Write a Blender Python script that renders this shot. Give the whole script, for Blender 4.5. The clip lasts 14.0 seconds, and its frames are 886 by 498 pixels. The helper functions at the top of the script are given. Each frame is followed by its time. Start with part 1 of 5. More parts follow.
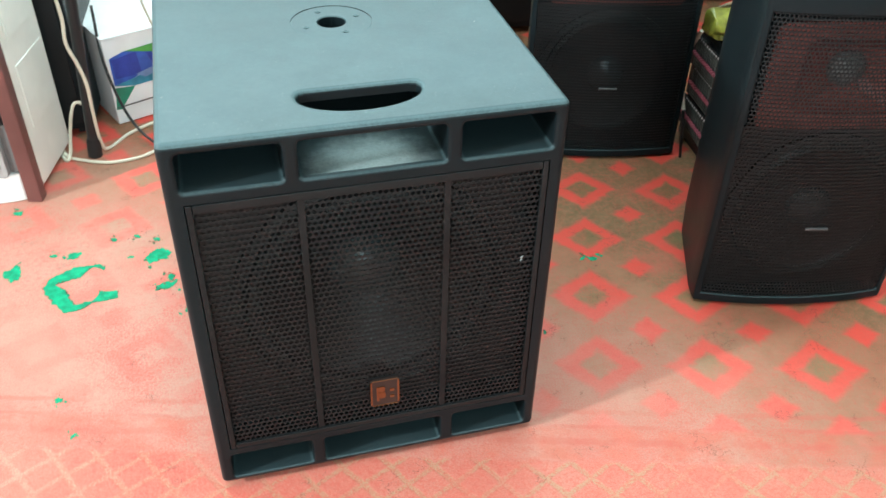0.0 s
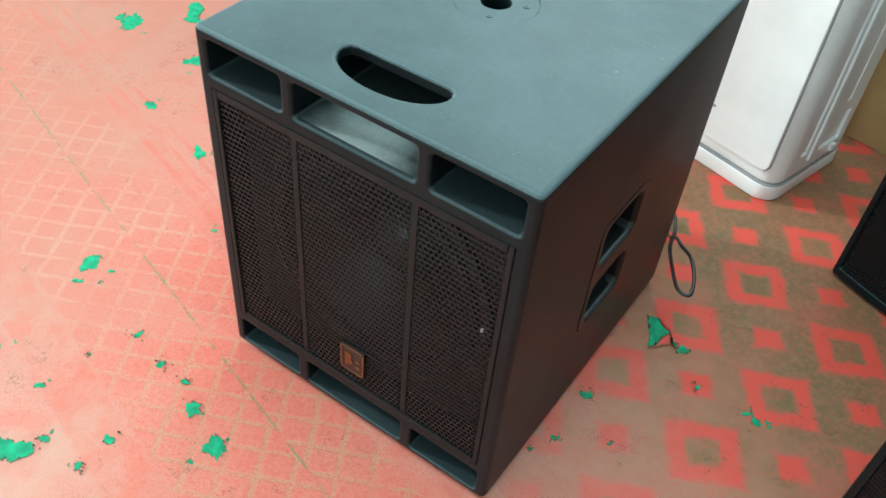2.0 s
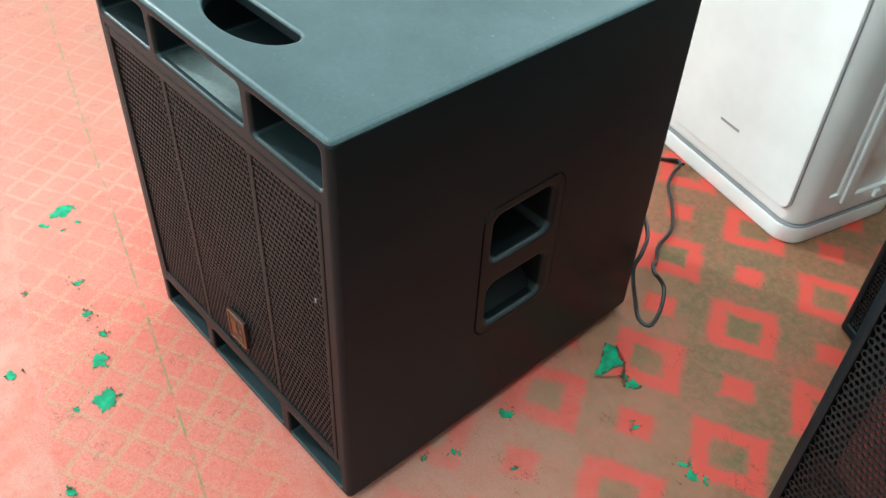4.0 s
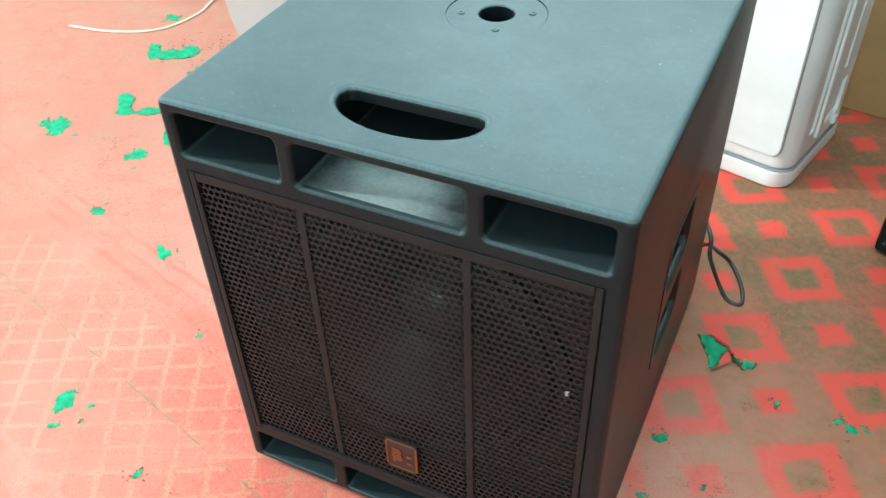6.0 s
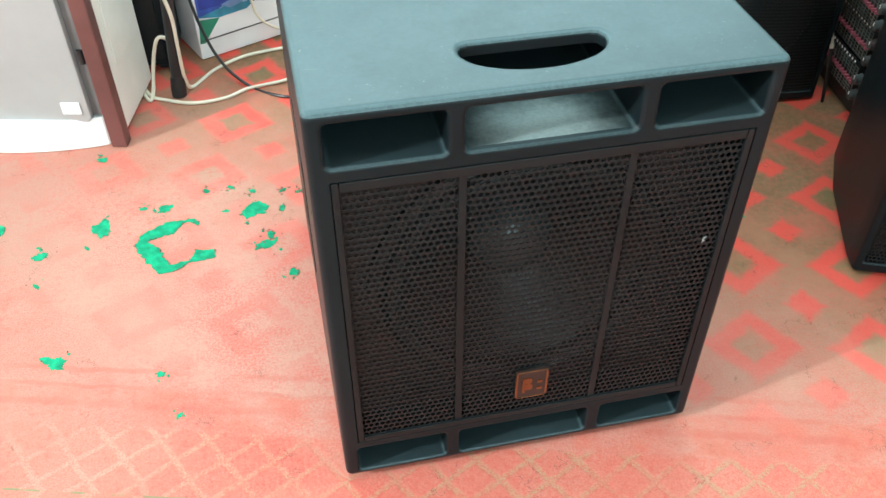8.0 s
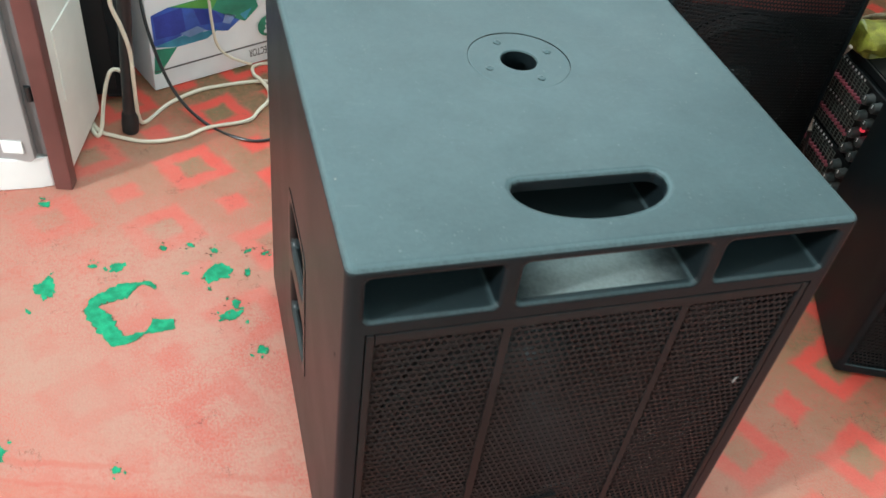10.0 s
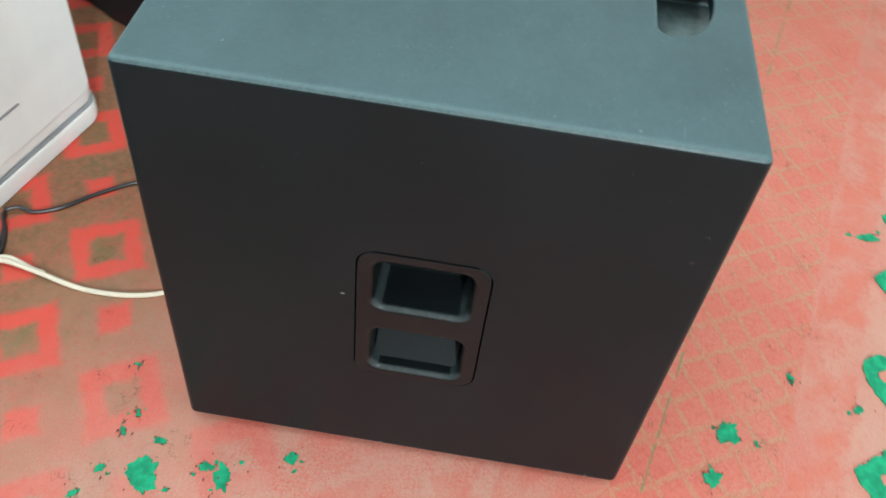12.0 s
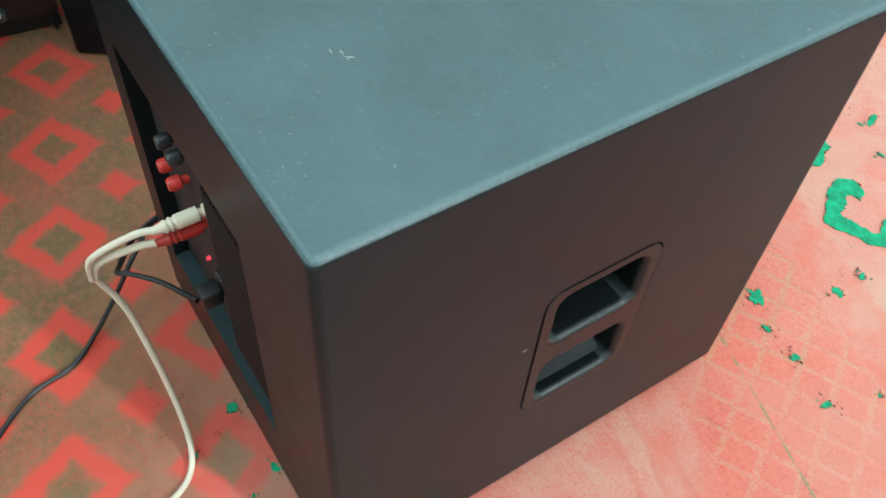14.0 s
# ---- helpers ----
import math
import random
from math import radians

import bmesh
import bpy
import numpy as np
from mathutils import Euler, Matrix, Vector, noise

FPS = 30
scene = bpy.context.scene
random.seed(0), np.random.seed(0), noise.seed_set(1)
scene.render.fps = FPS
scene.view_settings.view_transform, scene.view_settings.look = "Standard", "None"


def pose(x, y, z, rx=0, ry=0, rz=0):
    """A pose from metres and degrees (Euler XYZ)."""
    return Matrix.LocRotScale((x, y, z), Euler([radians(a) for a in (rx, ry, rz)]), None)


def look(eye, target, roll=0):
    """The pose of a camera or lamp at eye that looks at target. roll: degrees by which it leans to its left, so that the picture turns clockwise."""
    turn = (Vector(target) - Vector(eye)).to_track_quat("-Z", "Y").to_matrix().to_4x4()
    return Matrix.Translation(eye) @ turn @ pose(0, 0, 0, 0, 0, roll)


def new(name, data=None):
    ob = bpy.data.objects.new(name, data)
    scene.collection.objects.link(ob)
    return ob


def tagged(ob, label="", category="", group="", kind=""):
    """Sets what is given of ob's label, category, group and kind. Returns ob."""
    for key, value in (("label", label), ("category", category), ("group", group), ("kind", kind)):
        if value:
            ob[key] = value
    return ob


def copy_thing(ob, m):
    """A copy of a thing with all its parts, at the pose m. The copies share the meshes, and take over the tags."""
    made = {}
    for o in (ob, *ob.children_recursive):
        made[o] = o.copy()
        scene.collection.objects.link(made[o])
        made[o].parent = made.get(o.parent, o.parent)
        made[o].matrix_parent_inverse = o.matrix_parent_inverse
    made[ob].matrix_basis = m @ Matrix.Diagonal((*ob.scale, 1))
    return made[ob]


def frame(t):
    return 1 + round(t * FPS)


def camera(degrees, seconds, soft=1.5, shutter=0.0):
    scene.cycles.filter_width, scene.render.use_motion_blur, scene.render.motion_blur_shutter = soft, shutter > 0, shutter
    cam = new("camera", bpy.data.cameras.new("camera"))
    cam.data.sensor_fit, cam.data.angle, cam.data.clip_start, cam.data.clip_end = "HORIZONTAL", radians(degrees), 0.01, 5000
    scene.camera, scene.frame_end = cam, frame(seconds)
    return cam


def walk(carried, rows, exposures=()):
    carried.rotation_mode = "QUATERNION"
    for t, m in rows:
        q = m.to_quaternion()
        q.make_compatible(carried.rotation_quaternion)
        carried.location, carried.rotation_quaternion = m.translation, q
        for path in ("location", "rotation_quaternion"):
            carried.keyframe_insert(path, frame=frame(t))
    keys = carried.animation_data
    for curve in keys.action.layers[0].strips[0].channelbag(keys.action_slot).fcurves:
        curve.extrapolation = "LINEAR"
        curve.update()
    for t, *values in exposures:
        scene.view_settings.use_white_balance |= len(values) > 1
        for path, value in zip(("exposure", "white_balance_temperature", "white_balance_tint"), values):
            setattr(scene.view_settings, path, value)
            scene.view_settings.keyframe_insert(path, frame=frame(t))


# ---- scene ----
cam = camera(53.7, 14.0, shutter=0.2)
PATH = [
    (0, (0.084, -0.925, 1.157), (0.519, 0.6, -0.062), 1.5),
    (0.5, (0.212, -0.996, 1.185), (0.468, 0.535, -0.076), 7.1),
    (1, (0.394, -0.924, 1.21), (0.343, 0.548, -0.143), 6.1),
    (1.5, (0.62, -0.798, 1.234), (0.114, 0.582, -0.122), 5.8),
    (2, (0.787, -0.643, 1.221), (0.045, 0.574, -0.182), 5.7),
    (2.5, (0.902, -0.491, 1.238), (0.102, 0.647, -0.199), 6.9),
    (2.7, (0.955, -0.41, 1.254), (0.12, 0.663, -0.213), 7.9),
    (4.8, (1.076, -0.383, 1.047), (-0.056, 0.632, -0.253), 1.4),
    (5, (1.037, -0.416, 1.057), (0.024, 0.69, -0.265), 1.7),
    (5.5, (0.815, -0.54, 1.093), (0.045, 0.78, -0.197), -0.9),
    (6, (0.619, -0.581, 1.1), (-0.06, 0.764, -0.214), -2.2),
    (6.5, (0.411, -0.612, 1.103), (0.11, 0.821, -0.259), -1.5),
    (7, (0.228, -0.718, 1.101), (0.253, 0.752, -0.255), -1.8),
    (9.3, (-0.125, -0.67, 1.107), (0.451, 0.704, -0.227), 8.3),
    (9.5, (-0.095, -0.634, 1.114), (0.468, 0.752, -0.214), 12.0),
    (10, (-0.112, -0.511, 1.15), (0.406, 0.859, -0.213), 8.7),
    (10.5, (-0.238, -0.237, 1.136), (0.536, 0.968, -0.260), 7.0),
    (11, (-0.34, -0.043, 1.112), (0.687, 0.849, -0.354), 8.0),
    (11.5, (-0.485, 0.141, 1.136), (0.754, 0.657, -0.347), 10.2),
    (12, (-0.613, 0.255, 1.129), (0.719, 0.306, -0.362), 7.5),
    (12.5, (-0.604, 0.415, 1.112), (0.643, 0.173, -0.432), 8.1),
    (13, (-0.539, 0.607, 1.128), (0.651, 0.145, -0.413), 6.2),
    (13.5, (-0.451, 0.736, 1.123), (0.567, -0.004, -0.431), 5.7),
    (14, (-0.326, 0.739, 1.088), (0.671, -0.006, -0.477), 5.1),
]
walk(cam, [(t, look(eye, target, roll)) for t, eye, target, roll in PATH],
     [(0, 0.15, 6200, 1), (0.5, -0.08, 6200, 1), (1, 0.03, 6200, 1), (1.5, -0.16, 6200, 1), (2.5, -0.10, 6200, 1), (5, 0.05, 6200, 1), (6, 0.15, 6200, 1), (6.5, 0.03, 6200, 1), (7, 0.15, 6200, 1), (9.5, 0.0, 6200, 1), (10, -0.32, 6400, 6), (11, -0.36, 6550, 12), (11.5, -0.46, 6550, 12), (12, -0.42, 6350, 5), (13, -0.42, 6350, 5), (14, -0.25, 6200, 1)])

# ---- world and light ----
world = bpy.data.worlds.new("world")
scene.world = world
world.use_nodes = True
bg = world.node_tree.nodes["Background"]
bg.inputs[0].default_value = (0.75, 0.85, 1.0, 1)
bg.inputs[1].default_value = 0.2
ROOM_TOP = 2.75


def area_lamp(name, place, target, sx, sy, watts, colour):
    data = bpy.data.lights.new(name, "AREA")
    data.shape, data.size, data.size_y, data.energy, data.color = "RECTANGLE", sx, sy, watts, colour
    ob = new(name, data)
    ob.matrix_basis = look(place, target)
    return ob


area_lamp("tube_light_key", (-4.30, -1.00, 2.60), (0.3, 0.3, 0.2), 0.25, 0.30, 285, (0.97, 0.99, 1.01))
area_lamp("ceiling_light", (0.15, 0.40, 2.70), (0.15, 0.40, 0), 2.2, 2.4, 52, (0.82, 1.0, 1.04))
# unseen soft source added on the north side for the sheen on the tops
area_lamp("north_light", (0.5, 2.27, 1.85), (0.5, 0.0, 1.55), 2.9, 1.4, 70, (0.80, 1.0, 1.06))
# unseen fill lamp added on the south side to brighten the fronts
area_lamp("south_fill_light", (0.3, -3.05, 1.25), (0.3, 0.0, 1.0), 1.4, 2.0, 68, (0.76, 1.0, 1.08))


# ---- node helpers ----
def wired(nt, socket, value):
    if isinstance(value, (int, float)):
        socket.default_value = value
    elif isinstance(value, tuple):
        socket.default_value = (*value, 1) if len(value) == 3 and socket.type == "RGBA" else value
    else:
        nt.links.new(value, socket)


def calc(nt, op, a, b=0.0, c=0.0):
    n = nt.nodes.new("ShaderNodeMath")
    n.operation = op
    for socket, v in zip(n.inputs, (a, b, c)):
        wired(nt, socket, v)
    return n.outputs[0]


def blend(nt, f, a, b, how="MIX"):
    n = nt.nodes.new("ShaderNodeMix")
    n.data_type, n.blend_type = "RGBA", how
    wired(nt, n.inputs[0], f)
    wired(nt, n.inputs[6], a)
    wired(nt, n.inputs[7], b)
    return n.outputs[2]


def ramp(nt, v, lo, hi, to0=0.0, to1=1.0):
    n = nt.nodes.new("ShaderNodeMapRange")
    n.interpolation_type = "SMOOTHSTEP"
    wired(nt, n.inputs[0], v)
    for i, x in enumerate((lo, hi, to0, to1)):
        n.inputs[i + 1].default_value = x
    return n.outputs[0]


def grain(nt, co, scale, detail=3.0, rough=0.55):
    n = nt.nodes.new("ShaderNodeTexNoise")
    n.inputs["Scale"].default_value, n.inputs["Detail"].default_value, n.inputs["Roughness"].default_value = scale, detail, rough
    nt.links.new(co, n.inputs["Vector"])
    return n.outputs[0]


def spot(nt):
    return nt.nodes.new("ShaderNodeTexCoord").outputs["Object"]


def blank(name):
    m = bpy.data.materials.new(name)
    m.use_nodes = True
    nt = m.node_tree
    return m, nt, nt.nodes["Principled BSDF"]


def bumped(nt, shader, height, strength, distance):
    n = nt.nodes.new("ShaderNodeBump")
    n.inputs["Strength"].default_value, n.inputs["Distance"].default_value = strength, distance
    nt.links.new(height, n.inputs["Height"])
    nt.links.new(n.outputs[0], shader.inputs["Normal"])


def plain(name, colour, rough=0.5, metal=0.0, vary=0.15, scale=8.0, fine=400.0, bump=0.1, dist=0.0005, spec=0.5, coat=0.0):
    """A surface with colour variation at two scales, uneven gloss and fine relief."""
    m, nt, b = blank(name)
    co = spot(nt)
    big, small = grain(nt, co, scale), grain(nt, co, fine, 2.0)
    dark = tuple(c * (1 - vary) for c in colour)
    light = tuple(min(1.0, c * (1 + vary)) for c in colour)
    col = blend(nt, ramp(nt, big, 0.3, 0.7), dark, light)
    col = blend(nt, calc(nt, "MULTIPLY", ramp(nt, small, 0.35, 0.65), vary), col, dark, "MIX")
    wired(nt, b.inputs["Base Color"], col)
    wired(nt, b.inputs["Roughness"], calc(nt, "ADD", rough - 0.06, calc(nt, "MULTIPLY", big, 0.12)))
    b.inputs["Metallic"].default_value = metal
    b.inputs["Specular IOR Level"].default_value = spec
    b.inputs["Coat Weight"].default_value = coat
    bumped(nt, b, small, bump, dist)
    return m


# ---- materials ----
def edge_highlight(nt, co):
    """Mask for a painted highlight, broken unevenly, where a rounded edge faces outwards and up."""
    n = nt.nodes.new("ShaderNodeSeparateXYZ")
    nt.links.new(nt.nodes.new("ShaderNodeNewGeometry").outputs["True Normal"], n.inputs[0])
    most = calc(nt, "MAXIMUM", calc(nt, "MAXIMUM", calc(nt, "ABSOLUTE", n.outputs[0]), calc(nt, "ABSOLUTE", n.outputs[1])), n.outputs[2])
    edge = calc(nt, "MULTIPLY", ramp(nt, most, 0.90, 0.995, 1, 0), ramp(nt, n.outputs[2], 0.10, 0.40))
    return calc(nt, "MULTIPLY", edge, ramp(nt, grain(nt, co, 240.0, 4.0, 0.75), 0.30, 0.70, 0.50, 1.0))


def paint_material():
    """Textured dark cabinet paint with scuffs; upward faces and edges coloured paler for top light."""
    m, nt, b = blank("textured_cabinet_paint")
    co = spot(nt)
    big, pebble, scuff = grain(nt, co, 5.0), grain(nt, co, 620.0, 2.0), grain(nt, co, 60.0, 6.0, 0.75)
    where = ramp(nt, grain(nt, co, 3.1, 1.0), 0.50, 0.66)
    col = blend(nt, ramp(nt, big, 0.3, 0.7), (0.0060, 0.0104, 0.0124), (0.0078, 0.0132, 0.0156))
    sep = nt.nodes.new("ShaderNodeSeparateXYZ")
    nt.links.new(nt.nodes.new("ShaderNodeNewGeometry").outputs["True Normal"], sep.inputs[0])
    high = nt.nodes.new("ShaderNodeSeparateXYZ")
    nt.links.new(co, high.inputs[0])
    # overhead light put into the colour: upward faces paler, the top most
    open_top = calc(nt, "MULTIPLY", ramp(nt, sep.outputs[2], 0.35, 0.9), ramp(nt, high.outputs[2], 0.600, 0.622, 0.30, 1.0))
    top_light = calc(nt, "MULTIPLY", open_top, ramp(nt, grain(nt, co, 170.0, 3.0, 0.6), 0.25, 0.75, 0.345, 0.378))
    top_light = calc(nt, "MULTIPLY", top_light, ramp(nt, grain(nt, co, 2.8, 6.0, 0.7), 0.30, 0.70, 0.82, 1.18))
    col = blend(nt, top_light, col, (0.170, 0.266, 0.288))
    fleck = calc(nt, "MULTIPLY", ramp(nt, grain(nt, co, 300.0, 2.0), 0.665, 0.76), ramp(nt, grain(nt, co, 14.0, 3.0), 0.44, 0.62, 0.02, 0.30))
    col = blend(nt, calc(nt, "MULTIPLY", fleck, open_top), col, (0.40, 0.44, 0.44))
    stretch = nt.nodes.new("ShaderNodeMapping")
    stretch.inputs["Rotation"].default_value, stretch.inputs["Scale"].default_value = (0, 0, 0.5), (1.0, 7.0, 1.0)
    nt.links.new(co, stretch.inputs["Vector"])
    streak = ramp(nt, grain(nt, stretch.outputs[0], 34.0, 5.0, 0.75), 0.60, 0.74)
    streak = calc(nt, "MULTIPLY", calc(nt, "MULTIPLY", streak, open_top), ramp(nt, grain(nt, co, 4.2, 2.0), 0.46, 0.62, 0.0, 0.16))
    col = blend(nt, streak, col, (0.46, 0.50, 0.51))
    rub = calc(nt, "MULTIPLY", calc(nt, "MULTIPLY", ramp(nt, scuff, 0.66, 0.76), where), 0.5)
    col = blend(nt, rub, col, (0.40, 0.43, 0.43))
    # painted highlight along the upward rounded edges, stronger around the top
    col = blend(nt, calc(nt, "MULTIPLY", edge_highlight(nt, co), ramp(nt, high.outputs[2], 0.600, 0.622, 0.35, 0.80)), col, (0.095, 0.150, 0.162))
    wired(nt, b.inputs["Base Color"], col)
    wired(nt, b.inputs["Roughness"], ramp(nt, big, 0.2, 0.8, 0.33, 0.41))
    b.inputs["Specular IOR Level"].default_value = 0.16
    bumped(nt, b, pebble, 0.17, 0.0007)
    return m


def grip_material():
    """Dark moulded plastic, with a pale highlight painted on the upward lips of the grip."""
    m, nt, b = blank("black_moulded_plastic")
    co = spot(nt)
    big, small = grain(nt, co, 9.0), grain(nt, co, 420.0, 2.0)
    col = blend(nt, ramp(nt, big, 0.3, 0.7), (0.0052, 0.0076, 0.0086), (0.0070, 0.0102, 0.0115))
    col = blend(nt, calc(nt, "MULTIPLY", edge_highlight(nt, co), 0.5), col, (0.066, 0.094, 0.102))
    wired(nt, b.inputs["Base Color"], col)
    wired(nt, b.inputs["Roughness"], ramp(nt, big, 0.2, 0.8, 0.30, 0.38))
    b.inputs["Specular IOR Level"].default_value = 0.22
    bumped(nt, b, small, 0.08, 0.0005)
    return m


def lit_floor_material():
    """Dark inside of the port, painted paler where light comes in through the slot."""
    m, nt, b = blank("lit_port_floor")
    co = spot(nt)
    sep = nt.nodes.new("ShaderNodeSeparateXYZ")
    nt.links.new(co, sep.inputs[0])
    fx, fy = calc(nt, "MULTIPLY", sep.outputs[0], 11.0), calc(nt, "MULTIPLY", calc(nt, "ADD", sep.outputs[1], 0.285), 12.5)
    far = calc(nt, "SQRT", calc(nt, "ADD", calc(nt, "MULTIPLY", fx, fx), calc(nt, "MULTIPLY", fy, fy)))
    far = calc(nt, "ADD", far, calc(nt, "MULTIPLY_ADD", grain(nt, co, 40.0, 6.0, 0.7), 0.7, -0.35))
    lit_spot = calc(nt, "MULTIPLY", ramp(nt, far, 0.25, 1.15, 1, 0), ramp(nt, grain(nt, co, 260.0, 4.0, 0.7), 0.30, 0.66, 0.80, 1.0))
    wired(nt, b.inputs["Base Color"], blend(nt, lit_spot, (0.021, 0.033, 0.036), (0.23, 0.29, 0.29)))
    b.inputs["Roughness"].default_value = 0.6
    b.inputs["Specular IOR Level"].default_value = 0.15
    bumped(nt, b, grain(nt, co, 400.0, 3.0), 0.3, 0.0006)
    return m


def carpet_material():
    """Printed mat: rings and small squares on brown, worn to pink, in two laid pieces."""
    m, nt, b = blank("worn_printed_mat")
    co = spot(nt)
    warp = nt.nodes.new("ShaderNodeTexNoise")
    warp.inputs["Scale"].default_value, warp.inputs["Detail"].default_value = 9.0, 4.0
    nt.links.new(co, warp.inputs["Vector"])
    sep = nt.nodes.new("ShaderNodeSeparateXYZ")
    nt.links.new(co, sep.inputs[0])
    x, y = sep.outputs[0], sep.outputs[1]
    front = calc(nt, "LESS_THAN", calc(nt, "ADD", y, calc(nt, "MULTIPLY", x, 0.283)), -0.0455)
    wob = nt.nodes.new("ShaderNodeSeparateColor")
    nt.links.new(warp.outputs[1], wob.inputs[0])
    dx = calc(nt, "SUBTRACT", x, calc(nt, "MULTIPLY_ADD", front, 0.263 - 0.679, 0.679))
    dy = calc(nt, "SUBTRACT", y, calc(nt, "MULTIPLY_ADD", front, -0.480 - 0.729, 0.729))
    dx = calc(nt, "ADD", dx, calc(nt, "MULTIPLY_ADD", wob.outputs[0], 0.016, -0.008))
    dy = calc(nt, "ADD", dy, calc(nt, "MULTIPLY_ADD", wob.outputs[1], 0.016, -0.008))
    i = calc(nt, "ADD", calc(nt, "MULTIPLY", dx, 3.178), calc(nt, "MULTIPLY", dy, -6.469))
    j = calc(nt, "ADD", calc(nt, "MULTIPLY", dx, 5.917), calc(nt, "MULTIPLY", dy, 3.340))
    ri, rj = calc(nt, "ROUND", i), calc(nt, "ROUND", j)
    d = calc(nt, "MAXIMUM", calc(nt, "ABSOLUTE", calc(nt, "SUBTRACT", i, ri)), calc(nt, "ABSOLUTE", calc(nt, "SUBTRACT", j, rj)))
    dn = calc(nt, "ADD", d, calc(nt, "MULTIPLY_ADD", grain(nt, co, 30.0, 7.0, 0.78), 0.24, -0.12))
    odd = calc(nt, "PINGPONG", calc(nt, "ADD", ri, rj), 1.0)
    even = calc(nt, "SUBTRACT", 1.0, odd)
    ring = calc(nt, "MULTIPLY", calc(nt, "MULTIPLY", ramp(nt, dn, 0.345, 0.465, 1, 0), ramp(nt, dn, 0.118, 0.232)), even)
    small = calc(nt, "MULTIPLY", ramp(nt, dn, 0.118, 0.232, 1, 0), odd)
    core = calc(nt, "MULTIPLY", ramp(nt, dn, 0.118, 0.232, 1, 0), even)
    red = calc(nt, "ADD", ring, small)
    # lattice border strip along the joint
    along = calc(nt, "ADD", y, calc(nt, "MULTIPLY", x, 0.283))
    big, mid, fine, speck = grain(nt, co, 3.0), grain(nt, co, 22.0, 5.0, 0.6), grain(nt, co, 260.0, 3.0), grain(nt, co, 75.0, 5.0, 0.7)
    edge = calc(nt, "ADD", along, calc(nt, "MULTIPLY_ADD", mid, 0.02, -0.01))
    band = calc(nt, "MULTIPLY", ramp(nt, edge, -0.245, -0.230), ramp(nt, edge, 0.066, 0.082, 1, 0))
    stripe = calc(nt, "ADD", ramp(nt, calc(nt, "ABSOLUTE", calc(nt, "SUBTRACT", edge, 0.112)), 0.030, 0.042, 1, 0), ramp(nt, calc(nt, "ABSOLUTE", calc(nt, "ADD", edge, 0.285)), 0.036, 0.048, 1, 0))
    red = calc(nt, "MULTIPLY", red, calc(nt, "SUBTRACT", 1.0, band))
    red = calc(nt, "MULTIPLY", red, calc(nt, "SUBTRACT", 1.0, calc(nt, "MULTIPLY", stripe, 0.8)))
    core = calc(nt, "MULTIPLY", core, calc(nt, "SUBTRACT", 1.0, calc(nt, "MAXIMUM", band, stripe)))
    # how much print is left
    keep = calc(nt, "ADD", calc(nt, "MULTIPLY", y, 0.75), calc(nt, "MULTIPLY", x, 0.65))
    keep = calc(nt, "ADD", keep, calc(nt, "MULTIPLY_ADD", big, 0.30, -0.15))
    keep = calc(nt, "ADD", keep, calc(nt, "MULTIPLY_ADD", mid, 0.16, -0.08))
    vivid = ramp(nt, keep, 0.22, 0.85)
    patchy = ramp(nt, grain(nt, co, 7.0, 4.0, 0.6), 0.36, 0.62)
    fresh = blend(nt, red, (0.305, 0.160, 0.092), (0.68, 0.072, 0.052))
    fresh = blend(nt, calc(nt, "MULTIPLY", core, 0.75), fresh, (0.140, 0.150, 0.062))
    reach = calc(nt, "ADD", calc(nt, "MULTIPLY", x, 0.55), calc(nt, "MULTIPLY", y, 0.75))
    spread = ramp(nt, calc(nt, "ADD", reach, calc(nt, "MULTIPLY", grain(nt, co, 5.5, 5.0, 0.65), 0.9)), 0.98, 1.40)
    moss = calc(nt, "MULTIPLY", calc(nt, "MULTIPLY", spread, ramp(nt, speck, 0.30, 0.62, 0.35, 1.0)), calc(nt, "MULTIPLY_ADD", red, -0.82, 0.85))
    fresh = blend(nt, moss, fresh, (0.108, 0.106, 0.048))
    worn = blend(nt, calc(nt, "MULTIPLY", red, calc(nt, "MULTIPLY_ADD", patchy, 0.65, 0.25)), (0.555, 0.325, 0.255), (0.585, 0.200, 0.160))
    worn = blend(nt, ramp(nt, big, 0.38, 0.70, 0.0, 0.40), worn, (0.575, 0.250, 0.195))
    worn = blend(nt, ramp(nt, grain(nt, co, 2.3, 5.0, 0.65), 0.42, 0.66, 0.0, 0.5), worn, (0.575, 0.190, 0.150))
    worn = blend(nt, calc(nt, "MULTIPLY", stripe, ramp(nt, grain(nt, co, 16.0, 3.0), 0.38, 0.66, 0.15, 0.75)), worn, (0.60, 0.165, 0.115))
    gi, gj = calc(nt, "MULTIPLY_ADD", i, 3.0, 0.4), calc(nt, "MULTIPLY_ADD", j, 2.65, 0.2)
    li = calc(nt, "ABSOLUTE", calc(nt, "SUBTRACT", gi, calc(nt, "ROUND", gi)))
    lj = calc(nt, "ABSOLUTE", calc(nt, "SUBTRACT", gj, calc(nt, "ROUND", gj)))
    thin = calc(nt, "ADD", calc(nt, "MINIMUM", li, lj), calc(nt, "MULTIPLY_ADD", mid, 0.07, -0.035))
    line = calc(nt, "MULTIPLY", ramp(nt, thin, 0.04, 0.135, 1, 0), band)
    shown = ramp(nt, grain(nt, co, 5.0, 4.0, 0.6), 0.36, 0.56)
    cell = blend(nt, calc(nt, "MULTIPLY_ADD", patchy, 0.5, 0.3), (0.585, 0.262, 0.198), (0.59, 0.178, 0.133))
